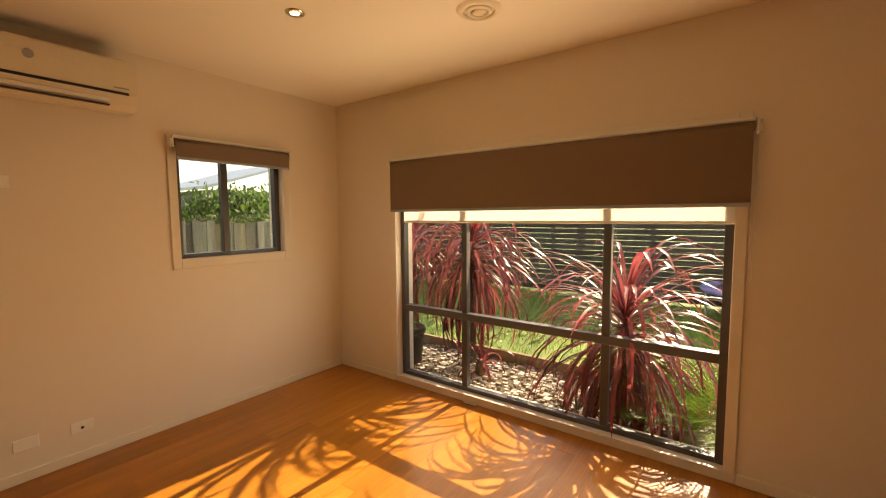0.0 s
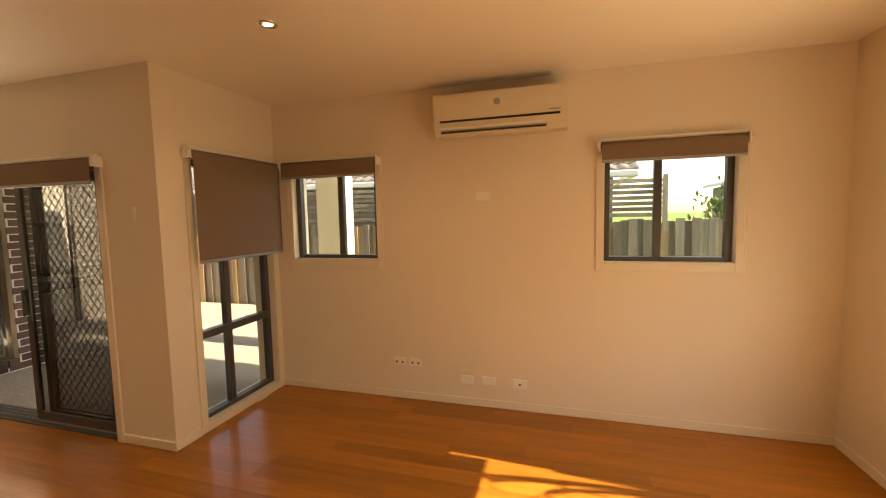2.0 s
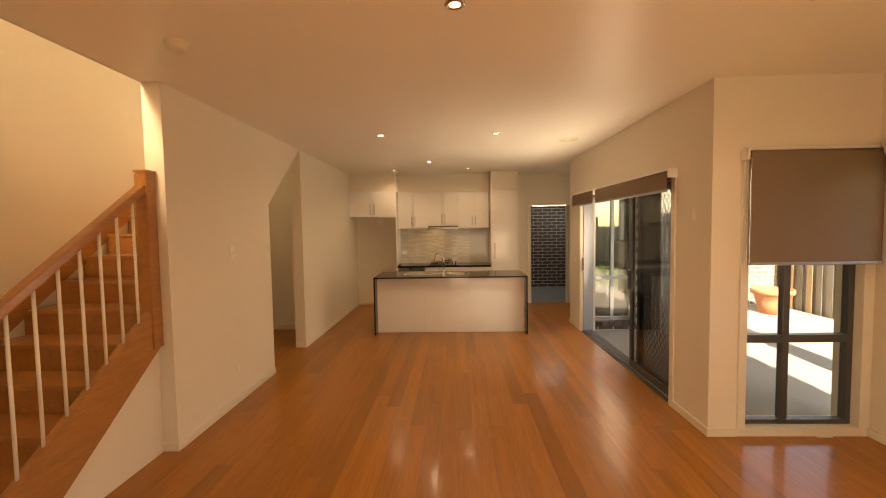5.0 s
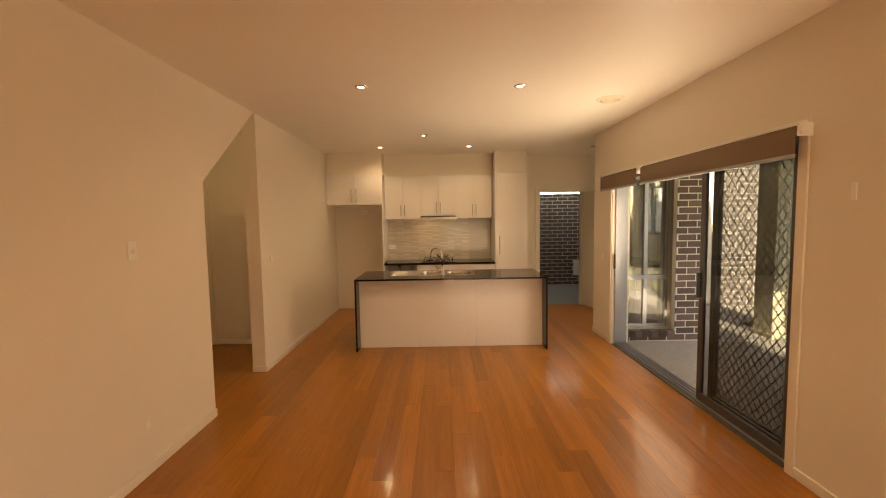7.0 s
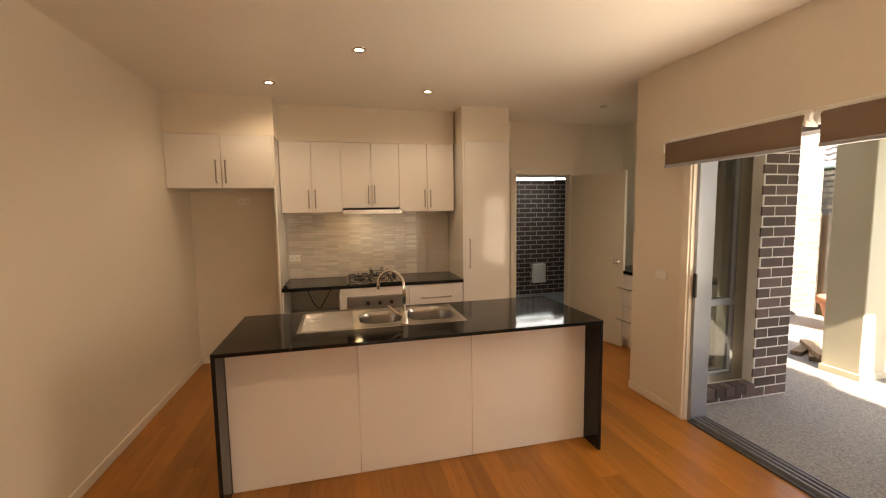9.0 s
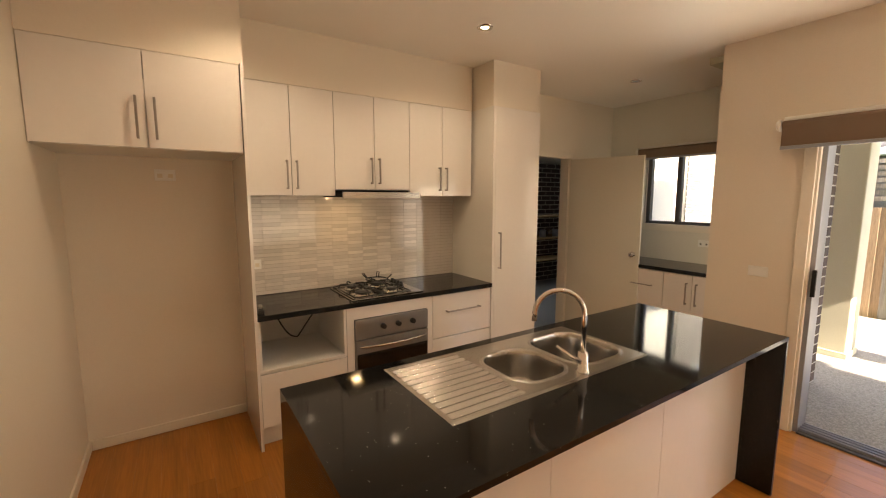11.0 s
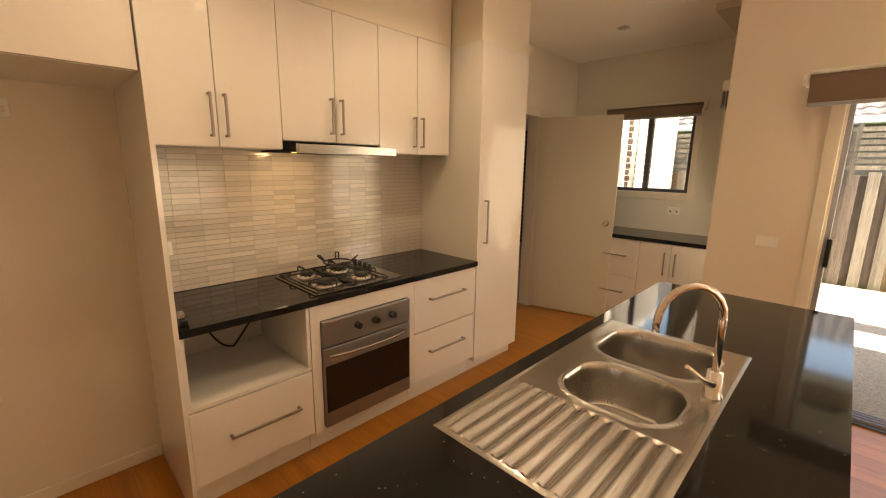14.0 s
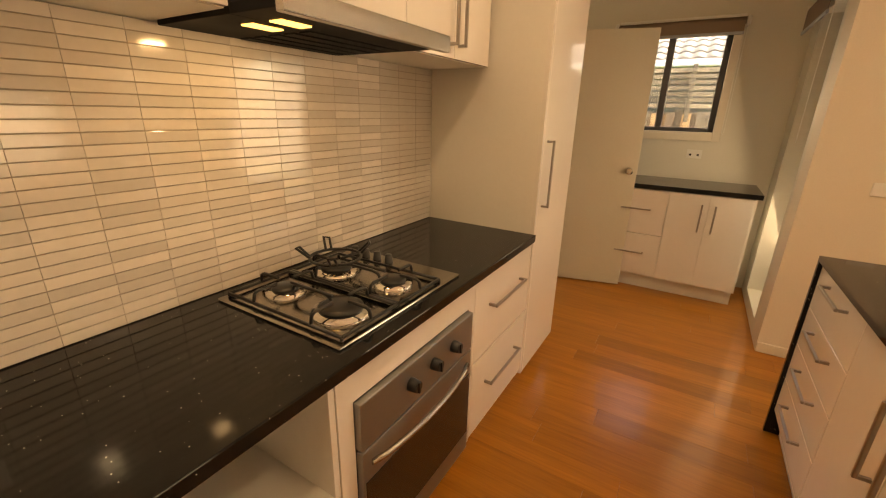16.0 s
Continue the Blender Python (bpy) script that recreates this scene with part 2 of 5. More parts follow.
def speckled(name):
    m = mat(name, (0.010, 0.010, 0.010), 0.07, var=0.2, scale=5, fine=60, bump=0.0, spec=0.28)
    n, l = m.node_tree.nodes, m.node_tree.links
    p = n["Principled BSDF"]
    tc = n.new("ShaderNodeTexCoord")
    v = n.new("ShaderNodeTexVoronoi")
    v.inputs["Scale"].default_value = 95
    l.new(tc.outputs["Object"], v.inputs["Vector"])
    lt = n.new("ShaderNodeMath")
    lt.operation = "LESS_THAN"
    lt.inputs[1].default_value = 0.11
    l.new(v.outputs["Distance"], lt.inputs[0])
    sep = n.new("ShaderNodeSeparateColor")
    l.new(v.outputs["Color"], sep.inputs[0])
    gt = n.new("ShaderNodeMath")
    gt.operation = "GREATER_THAN"
    gt.inputs[1].default_value = 0.86
    l.new(sep.outputs[0], gt.inputs[0])
    mu = n.new("ShaderNodeMath")
    mu.operation = "MULTIPLY"
    l.new(lt.outputs[0], mu.inputs[0])
    l.new(gt.outputs[0], mu.inputs[1])
    mix = n.new("ShaderNodeMix")
    mix.data_type = "RGBA"
    l.new(mu.outputs[0], mix.inputs["Factor"])
    old = p.inputs["Base Color"].links[0].from_socket
    l.new(old, mix.inputs["A"])
    mix.inputs["B"].default_value = (0.65, 0.63, 0.58, 1)
    l.new(mix.outputs["Result"], p.inputs["Base Color"])
    return m


STONE = speckled("black_speckled_stone")


# ---- builders ----
def thing(name, base, label, category, group="", kind=""):
    ob = new(name)
    ob.location = base
    ob.empty_display_size = 0.1
    return tagged(ob, label, category, group, kind)


def part(name, bm, material, parent=None, label=""):
    me = bpy.data.meshes.new(name)
    bm.to_mesh(me)
    bm.free()
    me.materials.append(material)
    ob = new(name, me)
    if parent:
        attach(ob, parent)
    return tagged(ob, label)


def world_of(ob):
    m = Matrix.Identity(4)
    while ob:
        m = ob.matrix_parent_inverse @ ob.matrix_basis @ Matrix.Identity(4) if not ob.parent else ob.matrix_parent_inverse @ ob.matrix_basis
        return (world_of(ob.parent) if ob.parent else Matrix.Identity(4)) @ m
    return m


def attach(ob, parent):
    ob.parent = parent
    ob.matrix_parent_inverse = world_of(parent).inverted()


def add_box(bm, x0, x1, y0, y1, z0, z1, bevel=0.0, turn=None):
    x0, x1, y0, y1, z0, z1 = min(x0, x1), max(x0, x1), min(y0, y1), max(y0, y1), min(z0, z1), max(z0, z1)
    c = Matrix.Translation(((x0 + x1) / 2, (y0 + y1) / 2, (z0 + z1) / 2))
    made = bmesh.ops.create_cube(bm, size=1, matrix=(turn or Matrix.Identity(4)) @ c @ Matrix.Diagonal((x1 - x0, y1 - y0, z1 - z0, 1)))
    if bevel:
        edges = list({e for v in made["verts"] for e in v.link_edges})
        bmesh.ops.bevel(bm, geom=edges, offset=bevel, segments=2, affect="EDGES", profile=0.5)


def box(name, dims, material, parent=None, bevel=0.0, label="", turn=None):
    bm = bmesh.new()
    add_box(bm, *dims, bevel, turn)
    return part(name, bm, material, parent, label)


def add_tube(bm, pts, r, segs=10, caps=True):
    pts = [Vector(p) for p in pts]
    rings = []
    for i, p in enumerate(pts):
        d = (pts[min(i + 1, len(pts) - 1)] - pts[max(i - 1, 0)]).normalized()
        q = d.to_track_quat("Z", "Y")
        rr = r[i] if isinstance(r, (list, tuple)) else r
        rings.append([bm.verts.new(p + q @ Vector((rr * math.cos(2 * math.pi * k / segs), rr * math.sin(2 * math.pi * k / segs), 0))) for k in range(segs)])
    for a, b in zip(rings, rings[1:]):
        for k in range(segs):
            f = bm.faces.new((a[k], a[(k + 1) % segs], b[(k + 1) % segs], b[k]))
            f.smooth = True
    if caps:
        bm.faces.new(rings[0][::-1])
        bm.faces.new(rings[-1])


def tube(name, pts, r, material, parent=None, segs=10, label=""):
    bm = bmesh.new()
    add_tube(bm, pts, r, segs)
    return part(name, bm, material, parent, label)


def lathe(name, profile, centre, material, parent=None, segs=28, label=""):
    bm = bmesh.new()
    cx, cy, cz = centre
    rings = []
    for r, z in profile:
        rings.append([bm.verts.new((cx + r * math.cos(2 * math.pi * k / segs), cy + r * math.sin(2 * math.pi * k / segs), cz + z)) for k in range(segs)])
    for a, b in zip(rings, rings[1:]):
        for k in range(segs):
            f = bm.faces.new((a[k], a[(k + 1) % segs], b[(k + 1) % segs], b[k]))
            f.smooth = True
    bmesh.ops.recalc_face_normals(bm, faces=bm.faces)
    return part(name, bm, material, parent, label)


def wall(name, axis, a0, a1, u0, u1, z0, z1, material, holes=(), label=""):
    """A wall whose thickness runs from a0 to a1 along axis, with rectangular holes (u0, u1, z0, z1)."""
    bm = bmesh.new()
    us = sorted({u0, u1, *[h[0] for h in holes], *[h[1] for h in holes]})
    for ua, ub in zip(us, us[1:]):
        zs = z0
        for h in sorted([h for h in holes if h[0] <= ua and h[1] >= ub], key=lambda q: q[2]):
            if h[2] > zs + 1e-4:
                dims = (a0, a1, ua, ub, zs, h[2]) if axis == "x" else (ua, ub, a0, a1, zs, h[2])
                add_box(bm, *dims)
            zs = h[3]
        if z1 > zs + 1e-4:
            dims = (a0, a1, ua, ub, zs, z1) if axis == "x" else (ua, ub, a0, a1, zs, z1)
            add_box(bm, *dims)
    bmesh.ops.remove_doubles(bm, verts=bm.verts, dist=1e-5)
    ob = part(name, bm, material)
    return tagged(ob, label or "painted plaster wall", "wall", kind="structure")


def dims_on(axis, a0, a1, u0, u1, z0, z1):
    return (a0, a1, u0, u1, z0, z1) if axis == "x" else (u0, u1, a0, a1, z0, z1)


def window(name, axis, a, u0, u1, z0, z1, uprights=(), rails=(), inner=1, material=None, label="", trim=True, glass=None, face=None, w=0.045, low_trim=True):
    """A framed window; a is the middle of its frame, inner the sign towards the room, face the room's wall surface."""
    material = material or ALU
    win = thing(name, (a, u0, z0) if axis == "x" else (u0, a, z0), label or "grey aluminium window with clear panes", "window", kind="structure")
    d = 0.03
    box("frame", dims_on(axis, a - d, a + d, u0, u0 + w, z0, z1), material, win, 0.003)
    box("frame", dims_on(axis, a - d, a + d, u1 - w, u1, z0, z1), material, win, 0.003)
    box("frame", dims_on(axis, a - d, a + d, u0 + w, u1 - w, z0, z0 + w), material, win, 0.003)
    box("frame", dims_on(axis, a - d, a + d, u0 + w, u1 - w, z1 - w, z1), material, win, 0.003)
    zs = [z0 + w, *rails, z1 - w]
    us = [u0 + w, *uprights, u1 - w]
    for z in rails:
        box("rail", dims_on(axis, a - d - 0.004, a + d + 0.004, u0 + w, u1 - w, z - 0.03, z + 0.03), material, win, 0.003)
    for u in uprights:
        box("mullion", dims_on(axis, a - d + 0.003, a + d - 0.003, u - 0.026, u + 0.026, z0 + w, z1 - w), material, win, 0.003)
    for ua, ub in zip(us, us[1:]):
        for za, zb in zip(zs, zs[1:]):
            g = box("pane", dims_on(axis, a - 0.003, a + 0.003, ua, ub, za, zb), glass or GLASS, win)
            g.visible_shadow = False
    if trim:
        t, p = 0.06, 0.016
        f0, f1 = (face, face + inner * p)
        box("architrave", dims_on(axis, f0, f1, u0 - t, u0, z0 - (t if low_trim else 0), z1 + t), TRIM, win, 0.004)
        box("architrave", dims_on(axis, f0, f1, u1, u1 + t, z0 - (t if low_trim else 0), z1 + t), TRIM, win, 0.004)
        box("architrave", dims_on(axis, f0, f1, u0, u1, z1, z1 + t), TRIM, win, 0.004)
        if low_trim:
            box("architrave", dims_on(axis, f0, f1, u0, u1, z0 - t, z0), TRIM, win, 0.004)
        box("window_sill", dims_on(axis, a + inner * d, face + inner * 0.012, u0 + 0.001, u1 - 0.001, z0 - 0.001, z0 + 0.012), TRIM, win, 0.003)
    return win


def roller_blind(axis, face, inner, u0, u1, z_top, z_bottom, label, sheer=None, chain=True):
    b = thing("roller_blind", (face, u0, z_top) if axis == "x" else (u0, face, z_top), label, "blind", "roller blinds on the windows")
    m = face + inner * 0.055

    def at(u, z):
        return (m, u, z) if axis == "x" else (u, m, z)
    tube("roller", [at(u0 + 0.02, z_top - 0.03), at(u1 - 0.02, z_top - 0.03)], 0.026, BLIND, b, 14)
    for u in (u0 + 0.008, u1 - 0.008):
        box("bracket", dims_on(axis, face, face + inner * 0.085, u - 0.006, u + 0.006, z_top - 0.07, z_top + 0.005), PLASTIC, b, 0.003)
    for u, d_ in ((u0 + 0.002, -0.012), (u1 - 0.002, 0.012)):
        tube("end_cap", [at(u, z_top - 0.03), at(u + d_, z_top - 0.03)], 0.030, PLASTIC, b, 18, "round white end cap")
    box("head_rail", dims_on(axis, face + inner * 0.002, face + inner * 0.05, u0 + 0.02, u1 - 0.02, z_top - 0.002, z_top + 0.022), PLASTIC, b, 0.006)
    box("fabric", dims_on(axis, m + inner * 0.0255, m + inner * 0.0275, u0 + 0.025, u1 - 0.025, z_bottom + 0.02, z_top - 0.03), BLIND, b)
    box("bottom_bar", dims_on(axis, m + inner * 0.020, m + inner * 0.034, u0 + 0.023, u1 - 0.023, z_bottom, z_bottom + 0.022), ALU_LIGHT, b, 0.004)
    uc = u1 - 0.012
    mm = face + inner * 0.06
    loop = [(uc - 0.008, z_top - 0.03), (uc - 0.008, z_top - 0.85), (uc, z_top - 0.87), (uc + 0.008, z_top - 0.85), (uc + 0.008, z_top - 0.03)]
    if chain:
        tube("chain", [(mm, q, z) if axis == "x" else (q, mm, z) for q, z in loop], 0.0018, PLASTIC, b, 5, "thin white bead chain")
    if sheer:
        box("sheer_fabric", dims_on(axis, face - inner * 0.042, face - inner * 0.039, u0 + 0.08, u1 - 0.08, sheer, z_top - 0.06), SHEER, b, label="cream translucent fabric")
        box("sheer_bar", dims_on(axis, face - inner * 0.048, face - inner * 0.034, u0 + 0.08, u1 - 0.08, sheer - 0.018, sheer), PLASTIC, b, 0.003)
    return b


def tee_handle(axis, a, out, p0, p1, name, parent):
    """A bar handle between the points p0 and p1 (2D on the face a), standing off by out."""
    bm = bmesh.new()
    (u0, z0), (u1, z1) = p0, p1
    r = 0.006
    vert = abs(z1 - z0) > abs(u1 - u0)
    f = a + out
    add_box(bm, *dims_on(axis, f - r, f + r, min(u0, u1) - r, max(u0, u1) + r, min(z0, z1) - r, max(z0, z1) + r), 0.003)
    for u, z in (p0, p1):
        add_box(bm, *dims_on(axis, a, f - (r if out > 0 else -r), u - 0.005, u + 0.005, z - 0.005, z + 0.005))
    return part(name, bm, HANDLE, parent, "brushed steel bar handle")


# ---- structure ----
N, W, S, X, E, K, H = 3.49, -2.99, -0.965, -1.79, 2.205, -6.49, 2.70
ground = box("ground", (-400, 400, -400, 400, -0.6, -0.13), GRASS)
tagged(ground, "sunlit green lawn around the house", "lawn", kind="structure")
floor = thing("floor", (0, 0, 0), "polished orange-brown hardwood floorboards", "floor", kind="structure")
for dims in ((X - 0.02, 3.3, K, N), (3.3, 4.4, K, -2.36), (W, X - 0.02, S, N), (W, X - 0.02, K, -4.72)):
    box("subfloor", (*dims, -0.12, -0.016), DARKWOOD, floor)
wall("wall_north", "y", N, N + 0.22, W - 0.22, 3.47, -0.12, 5.4, PAINT, [(-2.17, 0.40, 0.055, 2.07), (2.7, 3.2, 3.5, 4.9)], "cream painted wall with a wide garden window")
wall("wall_west", "x", W - 0.22, W, S - 0.22, N, -0.12, 5.4, PAINT, [(-0.77, 0.09, 1.25, 2.12), (1.98, 2.85, 1.25, 2.12)], "cream painted wall with two small windows")
wall("wall_nook", "y", S - 0.22, S, W, X, -0.12, 5.4, PAINT, [(-2.90, -2.06, 0.06, 2.10)], "cream painted return wall with a tall window")
wall("wall_patio", "x", X - 0.22, X, -4.755, S - 0.22, -0.12, 5.4, PAINT, [(-4.16, -1.52, -0.02, 2.07)], "cream painted wall with a sliding door")
wall("wall_laundry_north", "y", -4.755, -4.63, -3.05, X - 0.22, -0.12, 5.4, LAUNDRY_PAINT, [(-2.72, -2.08, 0.10, 2.10)], "pale painted laundry wall with a tall window")
wall("wall_laundry_west", "x", W - 0.03, W, K, -4.755, -0.12, 5.4, LAUNDRY_PAINT, [(-6.02, -5.23, 1.29, 2.10)], "pale painted laundry wall with a window")
wall("wall_kitchen", "y", K - 0.12, K, W, 4.4, -0.12, 5.4, PAINT, [(-2.22, -1.44, -0.02, 2.05)], "cream painted kitchen wall with a doorway")
# the wall beside the stair, with an opening whose head slopes with the stair
bm = bmesh.new()
add_box(bm, E, E + 0.14, -2.39, -0.75, -0.02, H + 0.3)
add_box(bm, E, E + 0.14, K, -3.37, -0.02, H + 0.3)
v = [bm.verts.new((x, y, z)) for x in (E, E + 0.14) for y, z in ((-2.39, 1.92), (-3.345, H - 0.002), (-3.345, H + 0.3), (-2.39, H + 0.3))]
for f in ((0, 1, 2, 3), (7, 6, 5, 4), (0, 4, 5, 1), (1, 5, 6, 2), (2, 6, 7, 3), (3, 7, 4, 0)):
    bm.faces.new([v[i] for i in f])
bmesh.ops.recalc_face_normals(bm, faces=bm.faces)
tagged(part("wall_east", bm, PAINT), "cream painted wall with a sloping-headed opening", "wall", kind="structure")
wall("wall_stairwell", "x", 3.27, 3.47, -2.39, N, -0.12, 5.4, PAINT, [(-2.35, -1.97, 2.49, 4.0)], "cream painted stairwell wall")
wall("wall_under_stair", "y", -2.39, -2.29, E + 0.14, 3.27, -0.02, 5.4, PAINT)
wall("wall_hall_east", "x", 4.4, 4.5, K, -2.29, -0.12, 2.8, PAINT)
wall("wall_hall_north", "y", -2.39, -2.29, 3.27, 4.4, -0.12, 2.8, PAINT)
wall("wall_hall_south", "y", -4.5, -4.4, E + 0.14, 4.4, -0.02, 2.8, PAINT, [(3.36, 3.95, -0.01, 2.05)], "cream painted hall wall with a doorway")
bm = bmesh.new()
add_box(bm, W - 0.22, E + 0.14, K - 0.12, N + 0.22, H, H + 0.2)
add_box(bm, E + 0.14, 3.47, 0.9, N + 0.22, H, H + 0.2)
add_box(bm, E + 0.14, 4.5, K, -2.39, H - 0.004, H + 0.2)
tagged(part("ceiling", bm, CEIL), "pale painted plasterboard ceiling", "ceiling", kind="structure")
bm = bmesh.new()
add_box(bm, E, 3.47, K, N + 0.22, 5.2, 5.4)
tagged(part("ceiling_upper", bm, CEIL), "painted ceiling above the stairwell", "ceiling", kind="structure")
tagged(box("roof", (-3.3, 4.6, K - 0.3, N + 0.5, 5.4, 5.6), ROOFTILE), "flat grey house roof slab", "roof", kind="structure")


def skirting(x0, x1, y0, y1):
    s = box("baseboard", (x0, x1, y0, y1, 0.002, 0.068), TRIM, None, 0.004)
    tagged(s, "cream painted timber skirting board", "baseboard", kind="structure")


sk = 0.014
skirting(W, W + sk, S, N)
skirting(W + sk, -2.23, N - sk, N)
skirting(0.46, 3.27, N - sk, N)
skirting(X, X + sk, S - 0.0, -1.46)
skirting(X, X + sk, -4.755, -4.22)
skirting(-2.0, X + sk, S, S + sk)
skirting(E - sk, E, -2.39, -0.75)
skirting(E - sk, E, K, -3.37)
skirting(E - sk, E + 0.14, -3.37, -3.356)
skirting(1.30, E - sk, K, K + sk)
skirting(E + 0.14, 3.29, -4.4, -4.386)
skirting(E - sk, E + 0.135, -0.75, -0.736)

window("window_1", "y", N + 0.085, -2.17, 0.40, 0.055, 2.07, [-1.46, -0.30], [0.715], -1, label="wide dark aluminium garden window with six panes", face=N, low_trim=False)
window("window_2", "x", W - 0.085, 1.98, 2.85, 1.25, 2.12, [2.36], [], 1, label="small dark aluminium sliding window", face=W)
window("window_3", "x", W - 0.085, -0.77, 0.09, 1.25, 2.12, [-0.30], [], 1, label="small dark aluminium sliding window", face=W)
window("window_4", "y", S - 0.085, -2.90, -2.06, 0.06, 2.10, [-2.40], [0.74], 1, label="tall dark aluminium window with a low rail", face=S, low_trim=False)
window("window_5", "x", W - 0.085, -6.02, -5.23, 1.29, 2.10, [-5.66], [], 1, label="small dark aluminium laundry window", face=W)
window("window_6", "y", -4.60, -2.72, -2.08, 0.10, 2.10, [-2.42], [0.77], -1, ALU_LIGHT, "tall silver aluminium laundry window", False, face=-4.755, w=0.03, glass=DOUBLE)
window("window_7", "x", 3.37, -2.35, -1.97, 2.49, 4.0, [], [], -1, label="narrow stairwell window", trim=False, face=3.27)
# window_8 is out of view, added so light reaches the stairwell
window("window_8", "y", N + 0.085, 2.7, 3.2, 3.5, 4.9, [], [], -1, label="unseen upper stairwell window, added to light the stairs", trim=False, face=N)
roller_blind("y", N, -1, -2.19, 0.49, 2.075, 1.615, "brown roller blind half raised over the garden window", sheer=1.535)
roller_blind("x", W, 1, 1.93, 2.90, 2.16, 2.00, "brown roller blind raised above a small window")
roller_blind("x", W, 1, -0.85, 0.14, 2.16, 2.00, "brown roller blind raised above a small window")
roller_blind("y", S, 1, -2.975, -1.99, 2.16, 1.32, "grey-brown roller blind half lowered over a tall window")
roller_blind("x", X, 1, -3.32, -1.44, 2.10, 1.91, "brown roller blind raised above the sliding door", chain=False)
roller_blind("x", X, 1, -4.36, -3.36, 2.10, 1.91, "brown roller blind raised above the sliding door", chain=False)
roller_blind("x", W, 1, -6.1, -5.15, 2.16, 2.03, "brown roller blind raised above the laundry window")
roller_blind("y", -4.755, -1, -2.80, -2.00, 2.16, 1.98, "brown roller blind raised in the laundry")

# sliding door
sd = thing("door_1", (X, -4.16, 0), "grey aluminium sliding glass door standing open with security screen", "door", kind="structure")
box("frame", (X - 0.18, X - 0.03, -4.16, -4.12, 0, 2.07), ALU_LIGHT, sd, 0.003)
box("frame", (X - 0.18, X - 0.03, -1.56, -1.52, 0, 2.07), ALU, sd, 0.003)
box("frame", (X - 0.18, X - 0.03, -4.12, -1.56, 2.02, 2.07), ALU, sd, 0.003)
box("track", (X - 0.20, X - 0.005, -4.12, -1.56, -0.02, 0.012), ALU, sd, 0.003)
for dx in (0.05, 0.09, 0.13, 0.16):
    box("track_rail", (X - dx - 0.004, X - dx + 0.004, -4.12, -1.56, 0.012, 0.03), ALU_LIGHT, sd)


def sliding_panel(name, xc, y0, y1, material, glass, label):
    p = box(name, (xc - 0.015, xc + 0.015, y0, y0 + 0.055, 0.03, 2.02), material, sd, 0.003, label)
    box("stile", (xc - 0.015, xc + 0.015, y1 - 0.055, y1, 0.03, 2.02), material, p, 0.003)
    box("bottom_rail", (xc - 0.015, xc + 0.015, y0 + 0.055, y1 - 0.055, 0.03, 0.10), material, p, 0.003)
    box("top_rail", (xc - 0.015, xc + 0.015, y0 + 0.055, y1 - 0.055, 1.96, 2.02), material, p, 0.003)
    if glass:
        g = box("pane", (xc - 0.003, xc + 0.003, y0 + 0.055, y1 - 0.055, 0.10, 1.96), glass, p)
        g.visible_shadow = False
    return p


leaf1 = sliding_panel("glass_leaf", X - 0.06, -2.50, -1.56, ALU, TINTED, "fixed glass leaf")
leaf2 = sliding_panel("sliding_leaf", X - 0.105, -2.42, -1.57, ALU, TINTED, "sliding glass leaf pushed open")
screen = sliding_panel("security_screen", X - 0.15, -2.46, -1.56, ALU, None, "dark diamond-mesh security screen")
bm = bmesh.new()
y0, y1, z0, z1, st = -2.41, -1.61, 0.10, 1.96, 0.06
for sgn in (1, -1):
    k = -30
    while k < 60:
        c = k * st
        pts = []
        for i in range(61):
            y = y0 + (y1 - y0) * i / 60
            z = z0 + sgn * 1.2 * (y - y0) + c
            if z0 <= z <= z1:
                pts.append((X - 0.15, y, z))
        if len(pts) > 1:
            add_tube(bm, [pts[0], pts[-1]], 0.0042, 4, False)
        k += 1.5
part("diamond_mesh", bm, BLACK, screen, "black diamond lattice")
box("door_lock", (X - 0.045, X - 0.012, -2.49, -2.455, 0.90, 1.12), BLACK, leaf1, 0.008, "black lock body")
box("jamb_latch", (X - 0.03, X - 0.012, -4.13, -4.105, 0.95, 1.13), BLACK, sd, 0.004, "black latch plate")
for y0, y1 in ((-4.225, -4.16), (-1.52, -1.455)):
    box("architrave", (X, X + 0.016, y0, y1, 0.0, 2.13), TRIM, sd, 0.004)
box("architrave", (X, X + 0.016, -4.16, -1.52, 2.07, 2.13), TRIM, sd, 0.004)
for y in (-4.16, -1.533):
    box("reveal", (X - 0.03, X, y, y + 0.013, 0.0, 2.07), TRIM, sd)

# ---- kitchen ----
FY = -5.895        # face of the base units


def cabinet(name, x0, x1, y_front, y_back, z0, z1, label, facing=1, kick=0.0, open_front=False):
    """A carcass whose front looks along +y (facing 1) or -y."""
    c = thing(name, ((x0 + x1) / 2, (y_front + y_back) / 2, z0), label, "cabinet", "white kitchen cabinets")
    yf = y_front - facing * 0.02
    t = 0.016
    zb = z0 + kick
    box("side_panel", (x0, x0 + t, yf, y_back, zb, z1), WHITE_CARCASS, c)
    box("side_panel", (x1 - t, x1, yf, y_back, zb, z1), WHITE_CARCASS, c)
    box("base_panel", (x0 + t, x1 - t, yf, y_back, zb, zb + t), WHITE_CARCASS, c)
    box("top_panel", (x0 + t, x1 - t, yf, y_back, z1 - t, z1), WHITE_CARCASS, c)
    box("back_panel", (x0 + t, x1 - t, y_back, y_back + facing * 0.008, zb + t, z1 - t), WHITE_CARCASS, c)
    if kick:
        box("kickboard", (x0, x1, yf - facing * 0.045, yf - facing * 0.06, z0 + 0.002, zb), WHITE_CARCASS, c)
    return c


